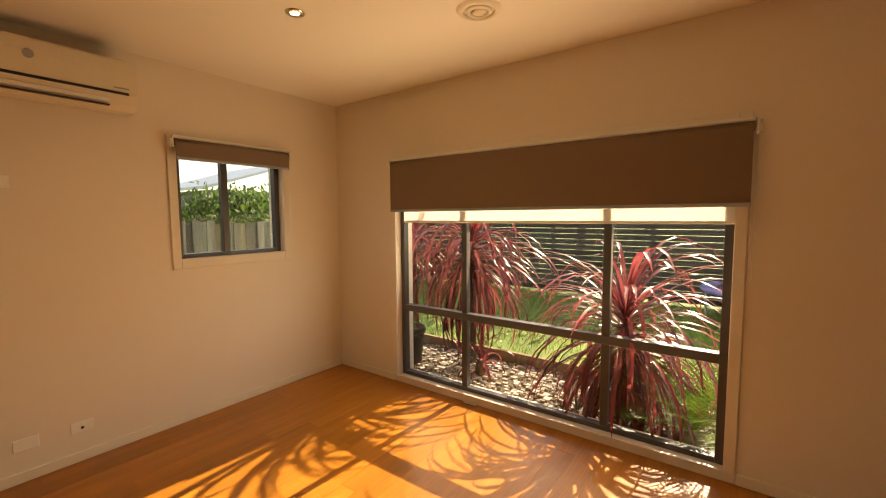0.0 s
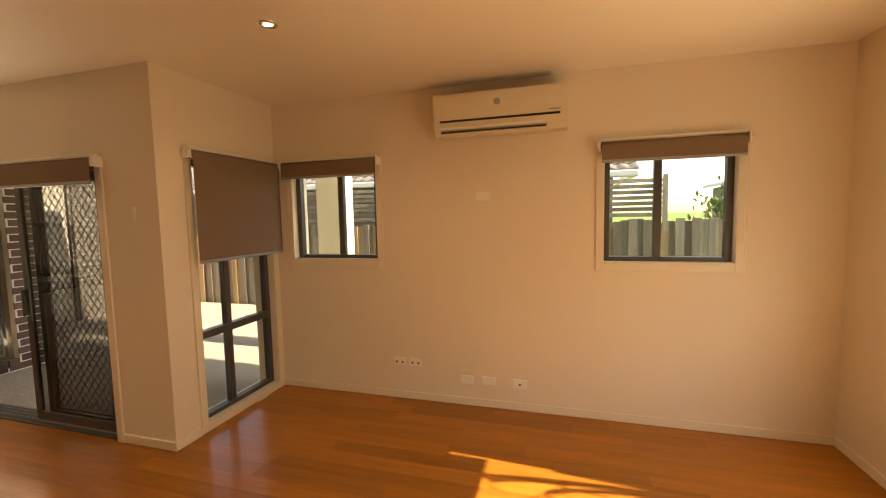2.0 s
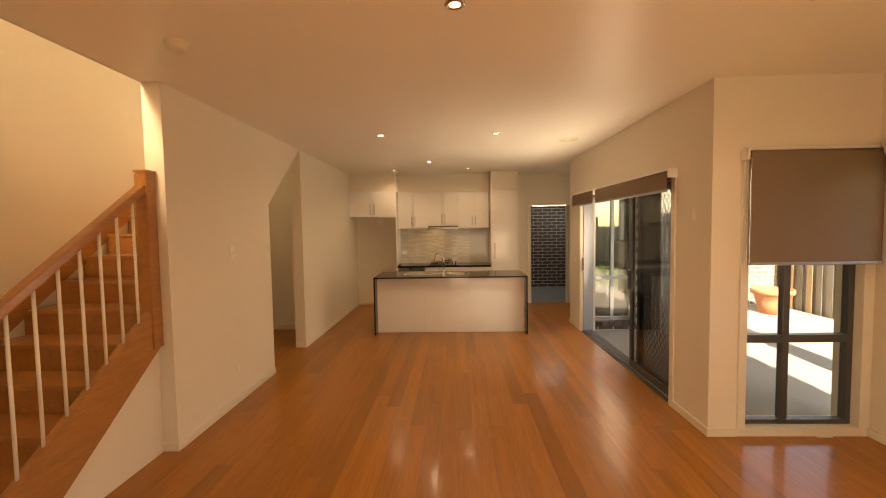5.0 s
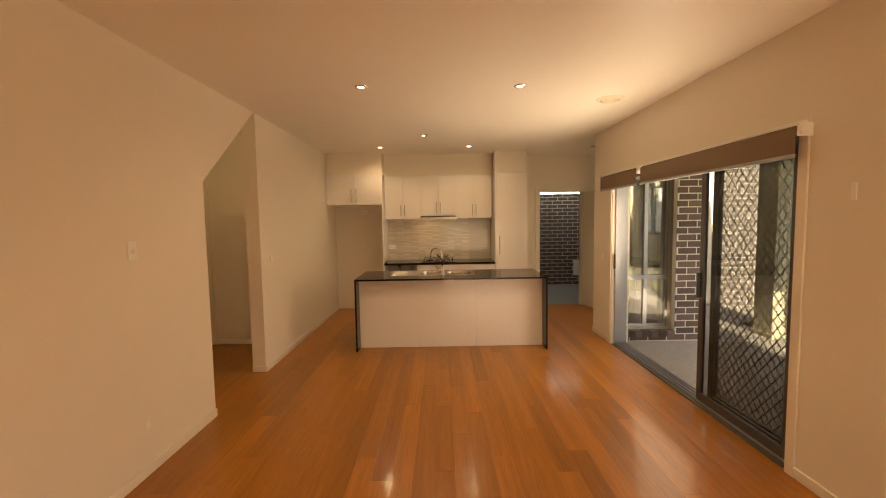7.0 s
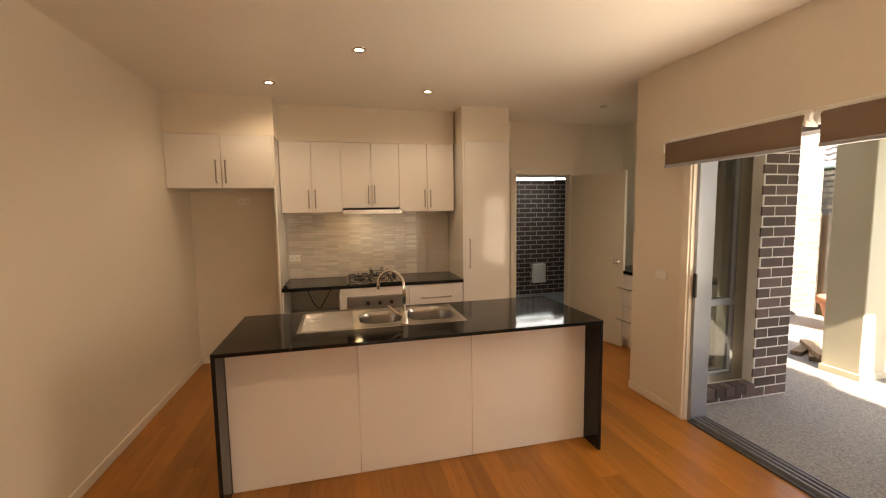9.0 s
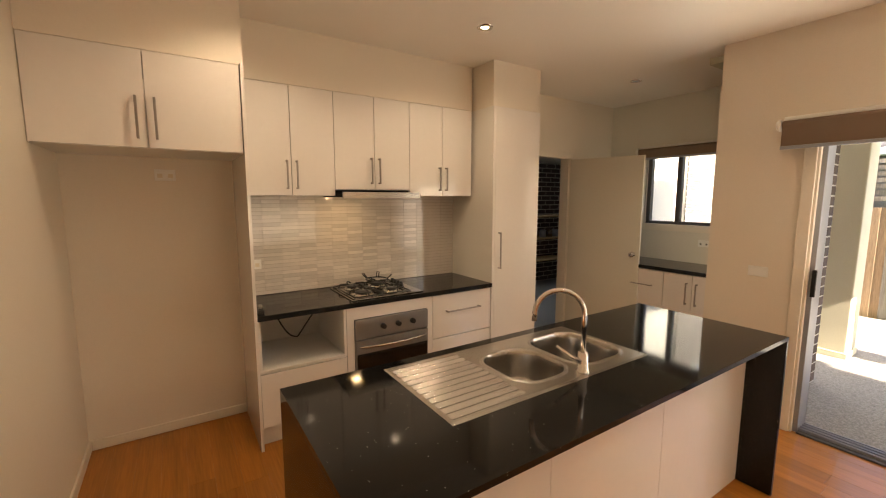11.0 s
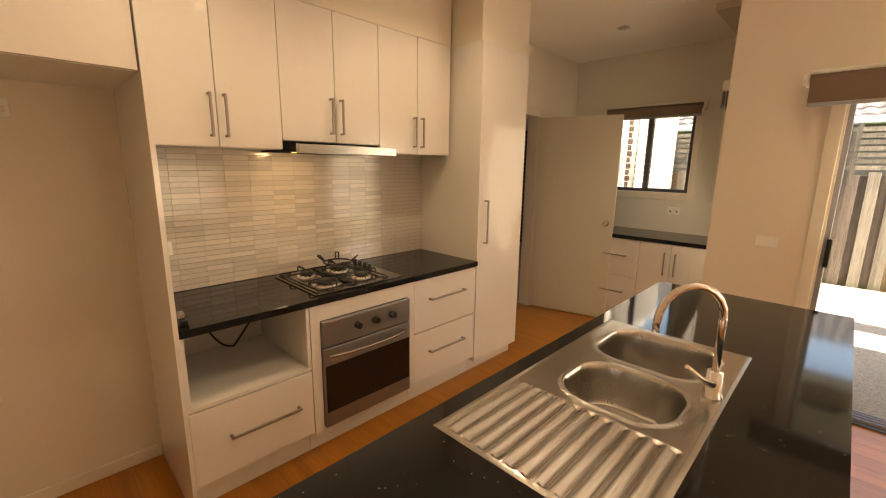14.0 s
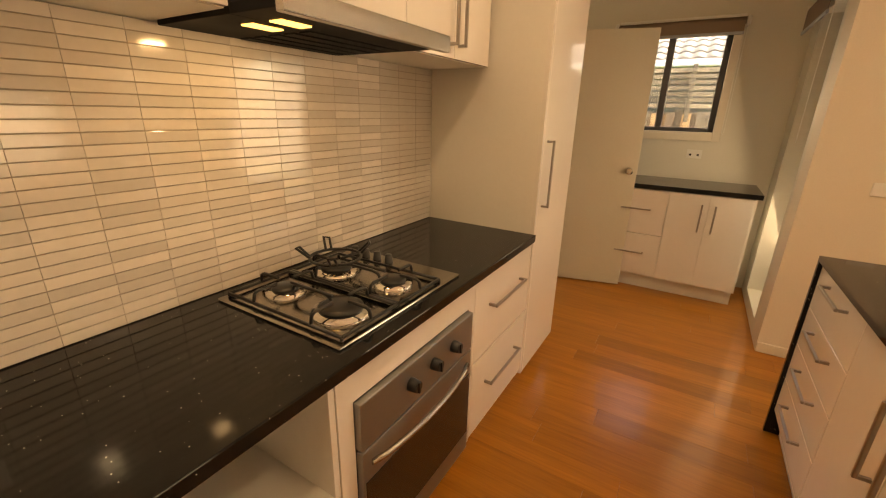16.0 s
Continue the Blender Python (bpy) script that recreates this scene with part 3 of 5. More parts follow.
def front(c, name, x0, x1, y_front, z0, z1, facing=1, handle=None):
    g = 0.0018
    d = box(name, (x0 + g, x1 - g, y_front - facing * 0.018, y_front, z0 + g, z1 - g), WHITE_GLOSS, c, 0.0015, "white gloss " + ("door" if "door" in name else "drawer front"))
    if handle:
        (p0, p1) = handle
        tee_handle("y", y_front, facing * 0.032, p0, p1, "handle", d)
    return d


# upper cabinets in three pairs, with the bulkhead above
ux = [1.275, 0.97, 0.67, 0.36, 0.06, -0.25, -0.555]
for i in range(0, 6, 2):
    c = cabinet("wall_cabinet", ux[i + 2], ux[i], -6.17, K, 1.61 if i != 2 else 1.655, 2.34, "white gloss wall cabinet with two doors above the cooktop")
    zb = 1.61 if i != 2 else 1.655
    xm = ux[i + 1]
    front(c, "door", xm, ux[i], -6.17, zb, 2.34, 1, ((xm + 0.032, zb + 0.05), (xm + 0.032, zb + 0.23)))
    front(c, "door", ux[i + 2], xm, -6.17, zb, 2.34, 1, ((xm - 0.032, zb + 0.05), (xm - 0.032, zb + 0.23)))
c = cabinet("fridge_cabinet", 1.297, 2.203, -5.90, K, 1.85, 2.34, "white gloss cabinet with two doors above the empty fridge space")
front(c, "door", 1.745, 2.203, -5.90, 1.85, 2.34, 1, ((1.785, 1.90), (1.785, 2.10)))
front(c, "door", 1.297, 1.745, -5.90, 1.85, 2.34, 1, ((1.705, 1.90), (1.705, 2.10)))
tagged(box("end_panel", (1.277, 1.295, -5.88, K, 0.0, 2.345), WHITE_GLOSS, None, 0.001), "tall white panel beside the fridge space", "panel")
for x0, x1, y, nm in ((-0.56, 1.277, -6.172, "bulkhead"), (1.277, E, -5.905, "bulkhead"), (-1.105, -0.575, -5.905, "bulkhead")):
    tagged(box(nm, (x0, x1, y, K, 2.3415, H), PAINT), "cream painted bulkhead above the cabinets", "bulkhead", kind="structure")
# tall pantry
c = cabinet("pantry_cabinet", -1.105, -0.575, FY, K, 0.0, 2.34, "tall white gloss pantry cabinet with one door", kick=0.10)
front(c, "door", -1.105, -0.60, FY, 0.10, 2.34, 1, ((-0.645, 1.00), (-0.645, 1.30)))
box("side_panel", (-0.60, -0.5755, K, FY, 0.10, 2.34), WHITE_GLOSS, c)
# open niche over a drawer
c = cabinet("drawer_cabinet", 0.715, 1.275, FY, K, 0.0, 0.50, "white gloss drawer under an open appliance niche", kick=0.13)
front(c, "drawer", 0.715, 1.275, FY, 0.14, 0.495, 1, ((0.80, 0.33), (1.12, 0.33)))
box("niche_shelf", (0.715, 1.275, FY - 0.002, K, 0.502, 0.518), WHITE_CARCASS, c, 0.001)
box("niche_side", (0.715, 0.733, FY - 0.002, K, 0.519, 0.838), WHITE_CARCASS, c, 0.001)
box("niche_side", (1.259, 1.275, FY - 0.002, K, 0.519, 0.838), WHITE_CARCASS, c, 0.001)
box("niche_back", (0.734, 1.258, K + 0.001, K + 0.01, 0.519, 0.838), WHITE_CARCASS, c)
# oven housing
ov = thing("oven_housing", (0.37, FY, 0), "white gloss oven housing under the cooktop", "cabinet", "white kitchen cabinets")
bm = bmesh.new()
add_box(bm, 0.022, 0.069, FY - 0.0, K, 0.13, 0.838)
add_box(bm, 0.660, 0.712, FY - 0.0, K, 0.13, 0.838)
add_box(bm, 0.069, 0.66, FY - 0.018, FY, 0.752, 0.838)
add_box(bm, 0.069, 0.66, K, K + 0.01, 0.13, 0.838)
add_box(bm, 0.069, 0.66, FY - 0.02, K + 0.01, 0.13, 0.145)
part("carcass", bm, WHITE_GLOSS, ov)
box("kickboard", (0.022, 0.712, FY - 0.065, FY - 0.08, 0.002, 0.13), WHITE_CARCASS, ov)
oven = thing("oven", (0.365, FY, 0.146), "stainless steel built-in oven with dark glass door", "oven")
box("body", (0.078, 0.652, FY - 0.53, FY - 0.004, 0.148, 0.748), BLACK, oven)
box("control_panel", (0.072, 0.657, FY - 0.004, FY + 0.020, 0.605, 0.748), OVEN_STEEL, oven, 0.004)
dr = box("oven_door", (0.072, 0.657, FY - 0.002, FY + 0.020, 0.148, 0.598), OVEN_STEEL, oven, 0.004, "steel door with dark glass")
box("glass", (0.080, 0.649, FY + 0.0195, FY + 0.0225, 0.235, 0.50), DARK, dr, 0.001)
hp = [(0.105 + 0.52 * i / 12, FY + 0.022 + 0.032 * math.sin(math.pi * i / 12) ** 0.6, 0.552) for i in range(13)]
tube("handle", hp, 0.009, STEEL, dr, 10, "bowed steel handle")
for x in (0.21, 0.33, 0.45):
    bm = bmesh.new()
    add_tube(bm, [(x, FY + 0.018, 0.682), (x, FY + 0.028, 0.682), (x, FY + 0.048, 0.682)], [0.021, 0.020, 0.017], 18)
    add_box(bm, x - 0.004, x + 0.004, FY + 0.046, FY + 0.053, 0.666, 0.698)
    part("knob", bm, BLACK, oven, "black control knob")
# drawers beside the oven
c = cabinet("drawer_cabinet", -0.572, 0.02, FY, K, 0.0, 0.838, "white gloss cabinet with two deep drawers", kick=0.13)
front(c, "drawer", -0.565, 0.02, FY, 0.49, 0.835, 1, ((-0.43, 0.70), (-0.11, 0.70)))
front(c, "drawer", -0.565, 0.02, FY, 0.14, 0.485, 1, ((-0.43, 0.34), (-0.11, 0.34)))
tagged(box("worktop", (-0.574, 1.276, K + 0.001, FY + 0.012, 0.840, 0.875), STONE, None, 0.003), "black speckled stone worktop along the kitchen wall", "worktop")

# gas cooktop
hob = thing("cooktop", (0.33, -6.2, 0.875), "stainless steel gas cooktop with four burners", "cooktop")
box("tray", (0.08, 0.655, -6.425, -5.932, 0.8755, 0.884), HOB_STEEL, hob, 0.004)
burners = [(0.52, -6.29, 0.040), (0.52, -6.06, 0.062), (0.31, -6.29, 0.052), (0.29, -6.06, 0.042)]
for bx, by, br in burners:
    lathe("burner", [(0.0, 0.012), (br + 0.018, 0.012), (br + 0.02, 0.0)], (bx, by, 0.884), CHROME, hob, 22)
    lathe("burner_cap", [(0.0, 0.026), (br * 0.8, 0.026), (br, 0.020), (br, 0.012), (0, 0.012)], (bx, by, 0.886), BLACK, hob, 22)
for x0, x1, y0, y1 in ((0.412, 0.628, -6.405, -5.952), (0.185, 0.402, -6.405, -5.952)):
    bm = bmesh.new()
    z = 0.924
    loop = [(x0, y0, z - 0.030), (x0, y1, z - 0.030), (x1, y1, z - 0.030), (x1, y0, z - 0.030), (x0, y0, z - 0.030)]
    for a, b in zip(loop, loop[1:]):
        add_tube(bm, [a, b], 0.0052, 6)
    for bx, by, br in [q for q in burners if x0 < q[0] < x1]:
        for dx, dy in ((1, 0), (-1, 0), (0, 1), (0, -1)):
            ex = x1 if dx > 0 else x0 if dx < 0 else bx
            ey = max(y0, min(y1, by + dy * 0.2))
            sx, sy = bx + dx * 0.03, by + dy * 0.03
            if dx:
                ey = by
            add_tube(bm, [(ex, ey, z - 0.030), (ex + (sx - ex) * 0.08, ey + (sy - ey) * 0.08, z - 0.004), (ex + (sx - ex) * 0.22, ey + (sy - ey) * 0.22, z + 0.002), (sx, sy, z + 0.002)], 0.0052, 6)
    for cx, cy in ((x0, y0), (x1, y0), (x0, y1), (x1, y1)):
        add_tube(bm, [(cx, cy, z - 0.030), (cx, cy, 0.883)], 0.0052, 6)
    part("trivet", bm, BLACK, hob, "black wire pan support")
bm = bmesh.new()
ring = [(0.31 + 0.085 * math.cos(2 * math.pi * k / 24), -6.29 + 0.085 * math.sin(2 * math.pi * k / 24), 0.940) for k in range(25)]
add_tube(bm, ring, 0.0052, 6, False)
for a in (35, 145, 235, 305):
    ca, sa = math.cos(radians(a)), math.sin(radians(a))
    add_tube(bm, [(0.31 + 0.085 * ca, -6.29 + 0.085 * sa, 0.94), (0.31 + 0.118 * ca, -6.29 + 0.118 * sa, 0.975), (0.31 + 0.125 * ca - 0.02 * sa, -6.29 + 0.125 * sa + 0.02 * ca, 0.977), (0.31 + 0.08 * ca - 0.02 * sa, -6.29 + 0.08 * sa + 0.02 * ca, 0.94)], 0.0045, 6)
part("wok_ring", bm, BLACK, hob, "black wok support ring")
for k in range(4):
    y = -6.37 + k * 0.055
    lathe("knob", [(0, 0.03), (0.012, 0.03), (0.016, 0.0)], (0.130, y, 0.884), BLACK, hob, 14, "small black knob")

# range hood
hood = thing("range_hood", (0.36, -6.2, 1.58), "slide-out stainless steel range hood with lit lamp", "range hood")
box("body", (0.065, 0.665, K + 0.02, -6.18, 1.600, 1.652), MATTE_BLACK, hood, 0.002)
box("filter_tray", (0.065, 0.665, -6.18, -6.03, 1.600, 1.622), MATTE_BLACK, hood, 0.002)
box("front_strip", (0.060, 0.670, -6.03, -6.005, 1.590, 1.636), STEEL, hood, 0.003)
box("lamp", (0.50, 0.585, -6.16, -6.12, 1.5965, 1.6005), HOODGLOW, hood)
box("lamp", (0.50, 0.585, -6.26, -6.22, 1.5965, 1.6005), HOODGLOW, hood)
for k in range(5):
    box("filter_slat", (0.10, 0.46, -6.45 + k * 0.06, -6.41 + k * 0.06, 1.596, 1.600), MATTE_BLACK, hood)
hl = new("hood_light", bpy.data.lights.new("hood_light", "AREA"))
hl.data.energy, hl.data.size, hl.data.color = 0.15, 0.06, (1.0, 0.72, 0.40)
hl.matrix_world = look((0.54, -6.19, 1.592), (0.54, -6.3, 0.9))


def outlet(name, axis, face, inner, u, z, label, w=0.115, h=0.072, holes=2, dark=False):
    o = thing(name, (face, u, z) if axis == "x" else (u, face, z), label, "wall plate", "white wall plates")
    box("plate", dims_on(axis, face, face + inner * 0.008, u - w / 2, u + w / 2, z - h / 2, z + h / 2), PLASTIC, o, 0.003)
    for k in range(holes):
        uu = u + (k - (holes - 1) / 2) * w * 0.5
        box("socket", dims_on(axis, face + inner * 0.008, face + inner * 0.0095, uu - (0.008 if dark else 0.014), uu + (0.008 if dark else 0.014), z - (0.014 if dark else 0.018), z + (0.002 if dark else 0.008)), BLACK if dark else OFFWHITE, o)
        box("switch", dims_on(axis, face + inner * 0.008, face + inner * 0.012, uu - 0.006, uu + 0.006, z + 0.014, z + 0.028), PLASTIC, o, 0.002)
    return o


outlet("power_outlet", "y", K, 1, 1.69, 1.74, "white double power outlet in the fridge space")
outlet("power_outlet", "y", K + 0.0115, 1, 1.20, 1.11, "white double power outlet on the tiled splashback")
outlet("power_outlet", "x", W, 1, 0.27, 0.34, "white double power outlet low on the wall", dark=True)
outlet("power_outlet", "x", W, 1, 0.42, 0.34, "white double power outlet low on the wall", dark=True)
outlet("wall_plate", "x", W, 1, 0.89, 0.225, "blank white wall plate low on the wall", holes=0)
outlet("wall_plate", "x", W, 1, 1.08, 0.230, "blank white wall plate low on the wall", holes=0)
outlet("aerial_outlet", "x", W, 1, 1.34, 0.228, "white aerial plate low on the wall", holes=1, dark=True)
outlet("wall_plate", "x", W, 1, 1.05, 1.79, "blank white wall plate high on the wall", holes=0, w=0.12)
outlet("light_switch", "x", E, -1, -1.59, 1.43, "white light switch on the stair wall", holes=1, w=0.07, h=0.115)
outlet("wall_plate", "x", E, -1, -1.62, 0.32, "small blank plate low on the stair wall", holes=0, w=0.04, h=0.04)
outlet("power_outlet", "x", W, 1, -5.33, 1.12, "white double power outlet above the laundry bench", dark=True)
outlet("wall_plate", "x", X, 1, -4.42, 1.08, "white wall plate beside the sliding door", holes=0, w=0.12)
outlet("blind_cord_hook", "x", X, 1, -1.19, 1.70, "small white blind cord hook", holes=0, w=0.03, h=0.09)
outlet("wall_plate", "x", E, -1, -3.62, 1.2, "small white plate on the kitchen side wall", holes=0, w=0.05, h=0.07)

# appliance cord in the niche and an igniter on the bench
cord = thing("appliance_lead", (1.0, -6.5, 0.52), "black power lead plugged in inside the niche", "power lead")
lathe("plug", [(0, 0.02), (0.02, 0.02), (0.02, -0.02), (0, -0.02)], (1.08, K + 0.03, 0.76), BLACK, cord, 12)
pts = [(1.08 - 0.02 * i, K + 0.05 + 0.015 * i, 0.75 - 0.19 * math.sin(min(1, i / 6) * math.pi / 2) + (0.22 * max(0, (i - 7) / 6)) ** 1.0) for i in range(14)]
tube("cable", pts, 0.0055, BLACK, cord, 8)
gad = thing("bench_clip", (1.24, -5.97, 0.875), "small dark bench clip at the worktop end", "clip")
box("body", (1.225, 1.262, -6.02, -5.93, 0.876, 0.90), BLACK, gad, 0.006)
box("lever", (1.23, 1.257, -6.0, -5.95, 0.90, 0.925), STEEL, gad, 0.006)

# ---- island ----
IX0, IX1, IY0, IY1, IZ = -0.948, 1.372, -4.79, -3.970, 0.886
isl = thing("island_bench", (0.21, -4.4, 0), "white island bench with black stone top and waterfall ends", "island bench")
top = bmesh.new()
for x0, x1, y0, y1 in ((IX0 + 0.0, -0.085, IY0, IY1), (0.955, IX1, IY0, IY1), (-0.085, 0.955, IY0, -4.715), (-0.085, 0.955, -4.245, IY1)):
    add_box(top, x0, x1, y0, y1, IZ - 0.021, IZ)
bmesh.ops.remove_doubles(top, verts=top.verts, dist=1e-5)
part("stone_top", top, STONE, isl, "black speckled stone top")
for x0, x1 in ((IX0, IX0 + 0.021), (IX1 - 0.021, IX1)):
    box("waterfall_end", (x0, x1, IY0, IY1, 0.001, IZ - 0.0212), STONE, isl, 0.002, "black speckled stone end panel")
for x0, x1 in ((-0.926, -0.10), (-0.10, 0.62), (0.62, 1.350)):
    box("back_panel", (x0 + 0.001, x1 - 0.001, -4.155, -4.137, 0.004, 0.864), WHITE_GLOSS, isl, 0.001, "white laminate panel")
box("carcass", (-0.926, 1.350, -4.755, -4.158, 0.12, 0.62), WHITE_CARCASS, isl)
box("kickboard", (-0.926, 1.350, -4.72, -4.73, 0.002, 0.12), WHITE_CARCASS, isl)
fz = [0.13, 0.31, 0.49, 0.665, 0.864]
for a, b in zip(fz, fz[1:]):
    front(isl, "drawer", -0.926, -0.35, -4.775, a, b, -1, ((-0.75, b - 0.05), (-0.51, b - 0.05)))
for x0, x1, hx in ((-0.35, 0.05, 0.0), (0.05, 0.45, 0.10), (0.45, 0.89, 0.84), (0.89, 1.350, 0.94)):
    front(isl, "door", x0, x1, -4.775, 0.13, 0.864, -1, ((hx, 0.56), (hx, 0.78)))

# sink: tray, drainer and two bowls in one pressed sheet
sink = thing("sink", (0.43, -4.48, IZ), "stainless steel double-bowl sink with ribbed drainer", "sink")
bm = bmesh.new()
sx0, sx1, sy0, sy1 = -0.105, 0.975, -4.735, -4.225
NX, NY = 250, 118


def sink_z(x, y):
    z = IZ + 0.004
    ex = min(x - sx0, sx1 - x, y - sy0, sy1 - y)
    if ex < 0.012:
        return z - 0.003 + 0.25 * ex
    for bx0, bx1, by0, by1, dep, r in ((-0.06, 0.265, -4.66, -4.30, 0.17, 0.10), (0.305, 0.595, -4.62, -4.30, 0.14, 0.11)):
        dx = max(bx0 + r - x, x - bx1 + r, 0)
        dy = max(by0 + r - y, y - by1 + r, 0)
        d = r - math.hypot(dx, dy)
        if d > 0:
            k = min(1, d / 0.022)
            return z + 0.003 - (dep + 0.003) * (k * k * (3 - 2 * k))
        if d > -0.012:
            return z + 0.003
    if x > 0.63 and sy0 + 0.03 < y < sy1 - 0.03 and x < sx1 - 0.02:
        w_ = 0.5 + 0.5 * math.cos((y - sy0) / 0.041 * 2 * math.pi)
        z += 0.008 * w_ - 0.006
    return z


grid = [[bm.verts.new((sx0 + (sx1 - sx0) * i / NX, sy0 + (sy1 - sy0) * j / NY, sink_z(sx0 + (sx1 - sx0) * i / NX, sy0 + (sy1 - sy0) * j / NY))) for j in range(NY + 1)] for i in range(NX + 1)]
for i in range(NX):
    for j in range(NY):
        f = bm.faces.new((grid[i][j], grid[i + 1][j], grid[i + 1][j + 1], grid[i][j + 1]))
        f.smooth = True
part("basin", bm, STEEL, sink)
for x, y, d in ((0.10, -4.48, 0.17), (0.45, -4.46, 0.14)):
    lathe("drain", [(0, 0.003), (0.03, 0.003), (0.042, 0.006), (0.044, 0.0)], (x, y, IZ + 0.004 - d), CHROME, sink, 20, "round chrome drain")
tap = thing("kitchen_tap", (0.312, -4.262, IZ), "chrome gooseneck mixer tap behind the sink", "tap")
tx, ty = 0.312, -4.262
lathe("base", [(0, 0.085), (0.02, 0.085), (0.022, 0.02), (0.027, 0.012), (0.027, 0.0)], (tx, ty, IZ + 0.004), CHROME, tap, 20)
arc = [(tx, ty, IZ + 0.08), (tx, ty, IZ + 0.245)]
for k in range(0, 11):
    a = math.pi * k / 10
    arc.append((tx + 0.076 * (1 - math.cos(a)), ty - 0.062 * (1 - math.cos(a)), IZ + 0.245 + 0.098 * math.sin(a)))
arc.append((tx + 0.153, ty - 0.125, IZ + 0.215))
tube("spout", arc, 0.0105, CHROME, tap, 14)
tube("lever", [(tx + 0.018, ty + 0.0, IZ + 0.055), (tx + 0.05, ty - 0.02, IZ + 0.075), (tx + 0.10, ty - 0.05, IZ + 0.12)], [0.013, 0.008, 0.006], CHROME, tap, 10)

# ---- laundry ----
lb = thing("laundry_cabinet", (-2.7, -5.4, 0), "white laundry cabinet with drawers and two doors", "cabinet")
box("carcass", (W + 0.001, -2.452, -6.0, -4.865, 0.12, 0.865), WHITE_CARCASS, lb)
box("kickboard", (-2.52, -2.50, -6.0, -4.875, 0.002, 0.12), WHITE_CARCASS, lb)
for y0, y1, hy in ((-5.43, -5.155, -5.20), (-5.155, -4.88, -5.11)):
    d = box("door", (-2.45, -2.432, y0 + 0.002, y1 - 0.002, 0.13, 0.86), WHITE_GLOSS, lb, 0.001)
    tee_handle("x", -2.432, 0.03, (hy, 0.58), (hy, 0.78), "handle", d)
for z0, z1 in ((0.13, 0.49), (0.49, 0.86)):
    d = box("drawer", (-2.45, -2.432, -5.99, -5.434, z0 + 0.002, z1 - 0.002), WHITE_GLOSS, lb, 0.001)
    tee_handle("x", -2.432, 0.03, (-5.80, z1 - 0.16), (-5.55, z1 - 0.16), "handle", d)
tagged(box("laundry_worktop", (W + 0.001, -2.42, -6.05, -4.84, 0.866, 0.902), STONE, None, 0.003), "black stone worktop on the laundry cabinet", "worktop")

# internal door to the garage, standing open into the laundry
d2 = thing("door_2", (-2.215, K, 0), "cream painted flush door standing open", "door", kind="structure")
tn = Matrix.Translation((-2.215, K + 0.02, 0)) @ Matrix.Rotation(radians(-14.5), 4, "Z").inverted()
dleaf = box("leaf", (-0.036, 0.0, 0.0, 0.80, 0.012, 2.035), DOORPAINT, d2, 0.002, turn=tn)
for sgn in (0.0, -0.036):
    bm = bmesh.new()
    p = [tn @ Vector((sgn + q, 0.735, 1.0)) for q in ((0, 0.012, 0.02, 0.045, 0.06, 0.066) if sgn == 0 else (0, -0.012, -0.02, -0.045, -0.06, -0.066))]
    add_tube(bm, p, [0.028, 0.026, 0.010, 0.014, 0.027, 0.018], 16)
    part("knob", bm, CHROME, dleaf, "round chrome door knob")
for x0, x1 in ((-2.285, -2.22), (-1.44, -1.375)):
    box("architrave", (x0, x1, K, K + 0.016, 0.0, 2.115), TRIM, d2, 0.004)
box("architrave", (-2.22, -1.44, K, K + 0.016, 2.05, 2.115), TRIM, d2, 0.004)
box("jamb", (-1.458, -1.44, K - 0.12, K, 0, 2.05), TRIM, d2)
box("jamb", (-2.22, -2.205, K - 0.12, K - 0.002, 0, 2.05), TRIM, d2)
box("threshold", (-2.20, -1.46, K - 0.12, K, -0.018, 0.002), WOOD, d2)

# garage beyond the door
tagged(box("garage_floor", (-6.2, 0.6, -8.86, K - 0.121, -0.16, -0.02), CONCRETE), "grey-blue concrete garage floor", "floor", kind="structure")
tagged(box("ceiling_garage", (-6.2, 0.6, -9.1, K - 0.12, 2.26, 2.75), CEIL), "pale garage ceiling", "ceiling", kind="structure")
tagged(box("wall_garage_west", (-6.3, -6.2, -9.1, K - 0.1, -0.16, 2.75), MORTAR), "plain garage wall", "wall", kind="structure")
tagged(box("wall_garage_east", (0.6, 0.7, -9.1, K - 0.12, -0.16, 2.75), MORTAR), "plain garage wall", "wall", kind="structure")
tagged(box("wall_garage_north", (-6.2, -3.19, K - 0.1, K, -0.16, 2.75), MORTAR), "plain garage wall", "wall", kind="structure")
for y, z in ((-8.0, 2.12), (-8.5, 2.14)):
    fl = thing("fluorescent_light", (-2.4, y, z), "lit fluorescent batten on the garage ceiling", "ceiling light", "garage tube lights")
    box("batten", (-3.1, -1.85, y - 0.04, y + 0.04, z + 0.02, 2.259), PLASTIC, fl, 0.005)
    tube("tube", [(-3.08, y, z), (-1.87, y, z)], 0.011, TUBEGLOW, fl, 12)
gl = new("garage_light", bpy.data.lights.new("garage_light", "AREA"))
gl.data.shape, gl.data.size, gl.data.size_y, gl.data.energy, gl.data.color = "RECTANGLE", 1.2, 0.05, 0.6, (0.95, 0.97, 1.0)
gl.matrix_world = look((-2.45, -8.0, 2.09), (-2.45, -8.1, 0))
mb = thing("meter_box", (-2.95, -8.84, 0.4), "pale metal box low on the garage brick wall", "box")
box("body", (-3.08, -2.82, -8.84, -8.76, 0.22, 0.58), PLASTIC, mb, 0.008)
box("lid", (-3.07, -2.83, -8.765, -8.752, 0.23, 0.57), PLASTIC, mb, 0.004)
sh = thing("garage_shelf", (-4.0, -8.5, 0), "raw pine storage shelf with small tins", "shelf")
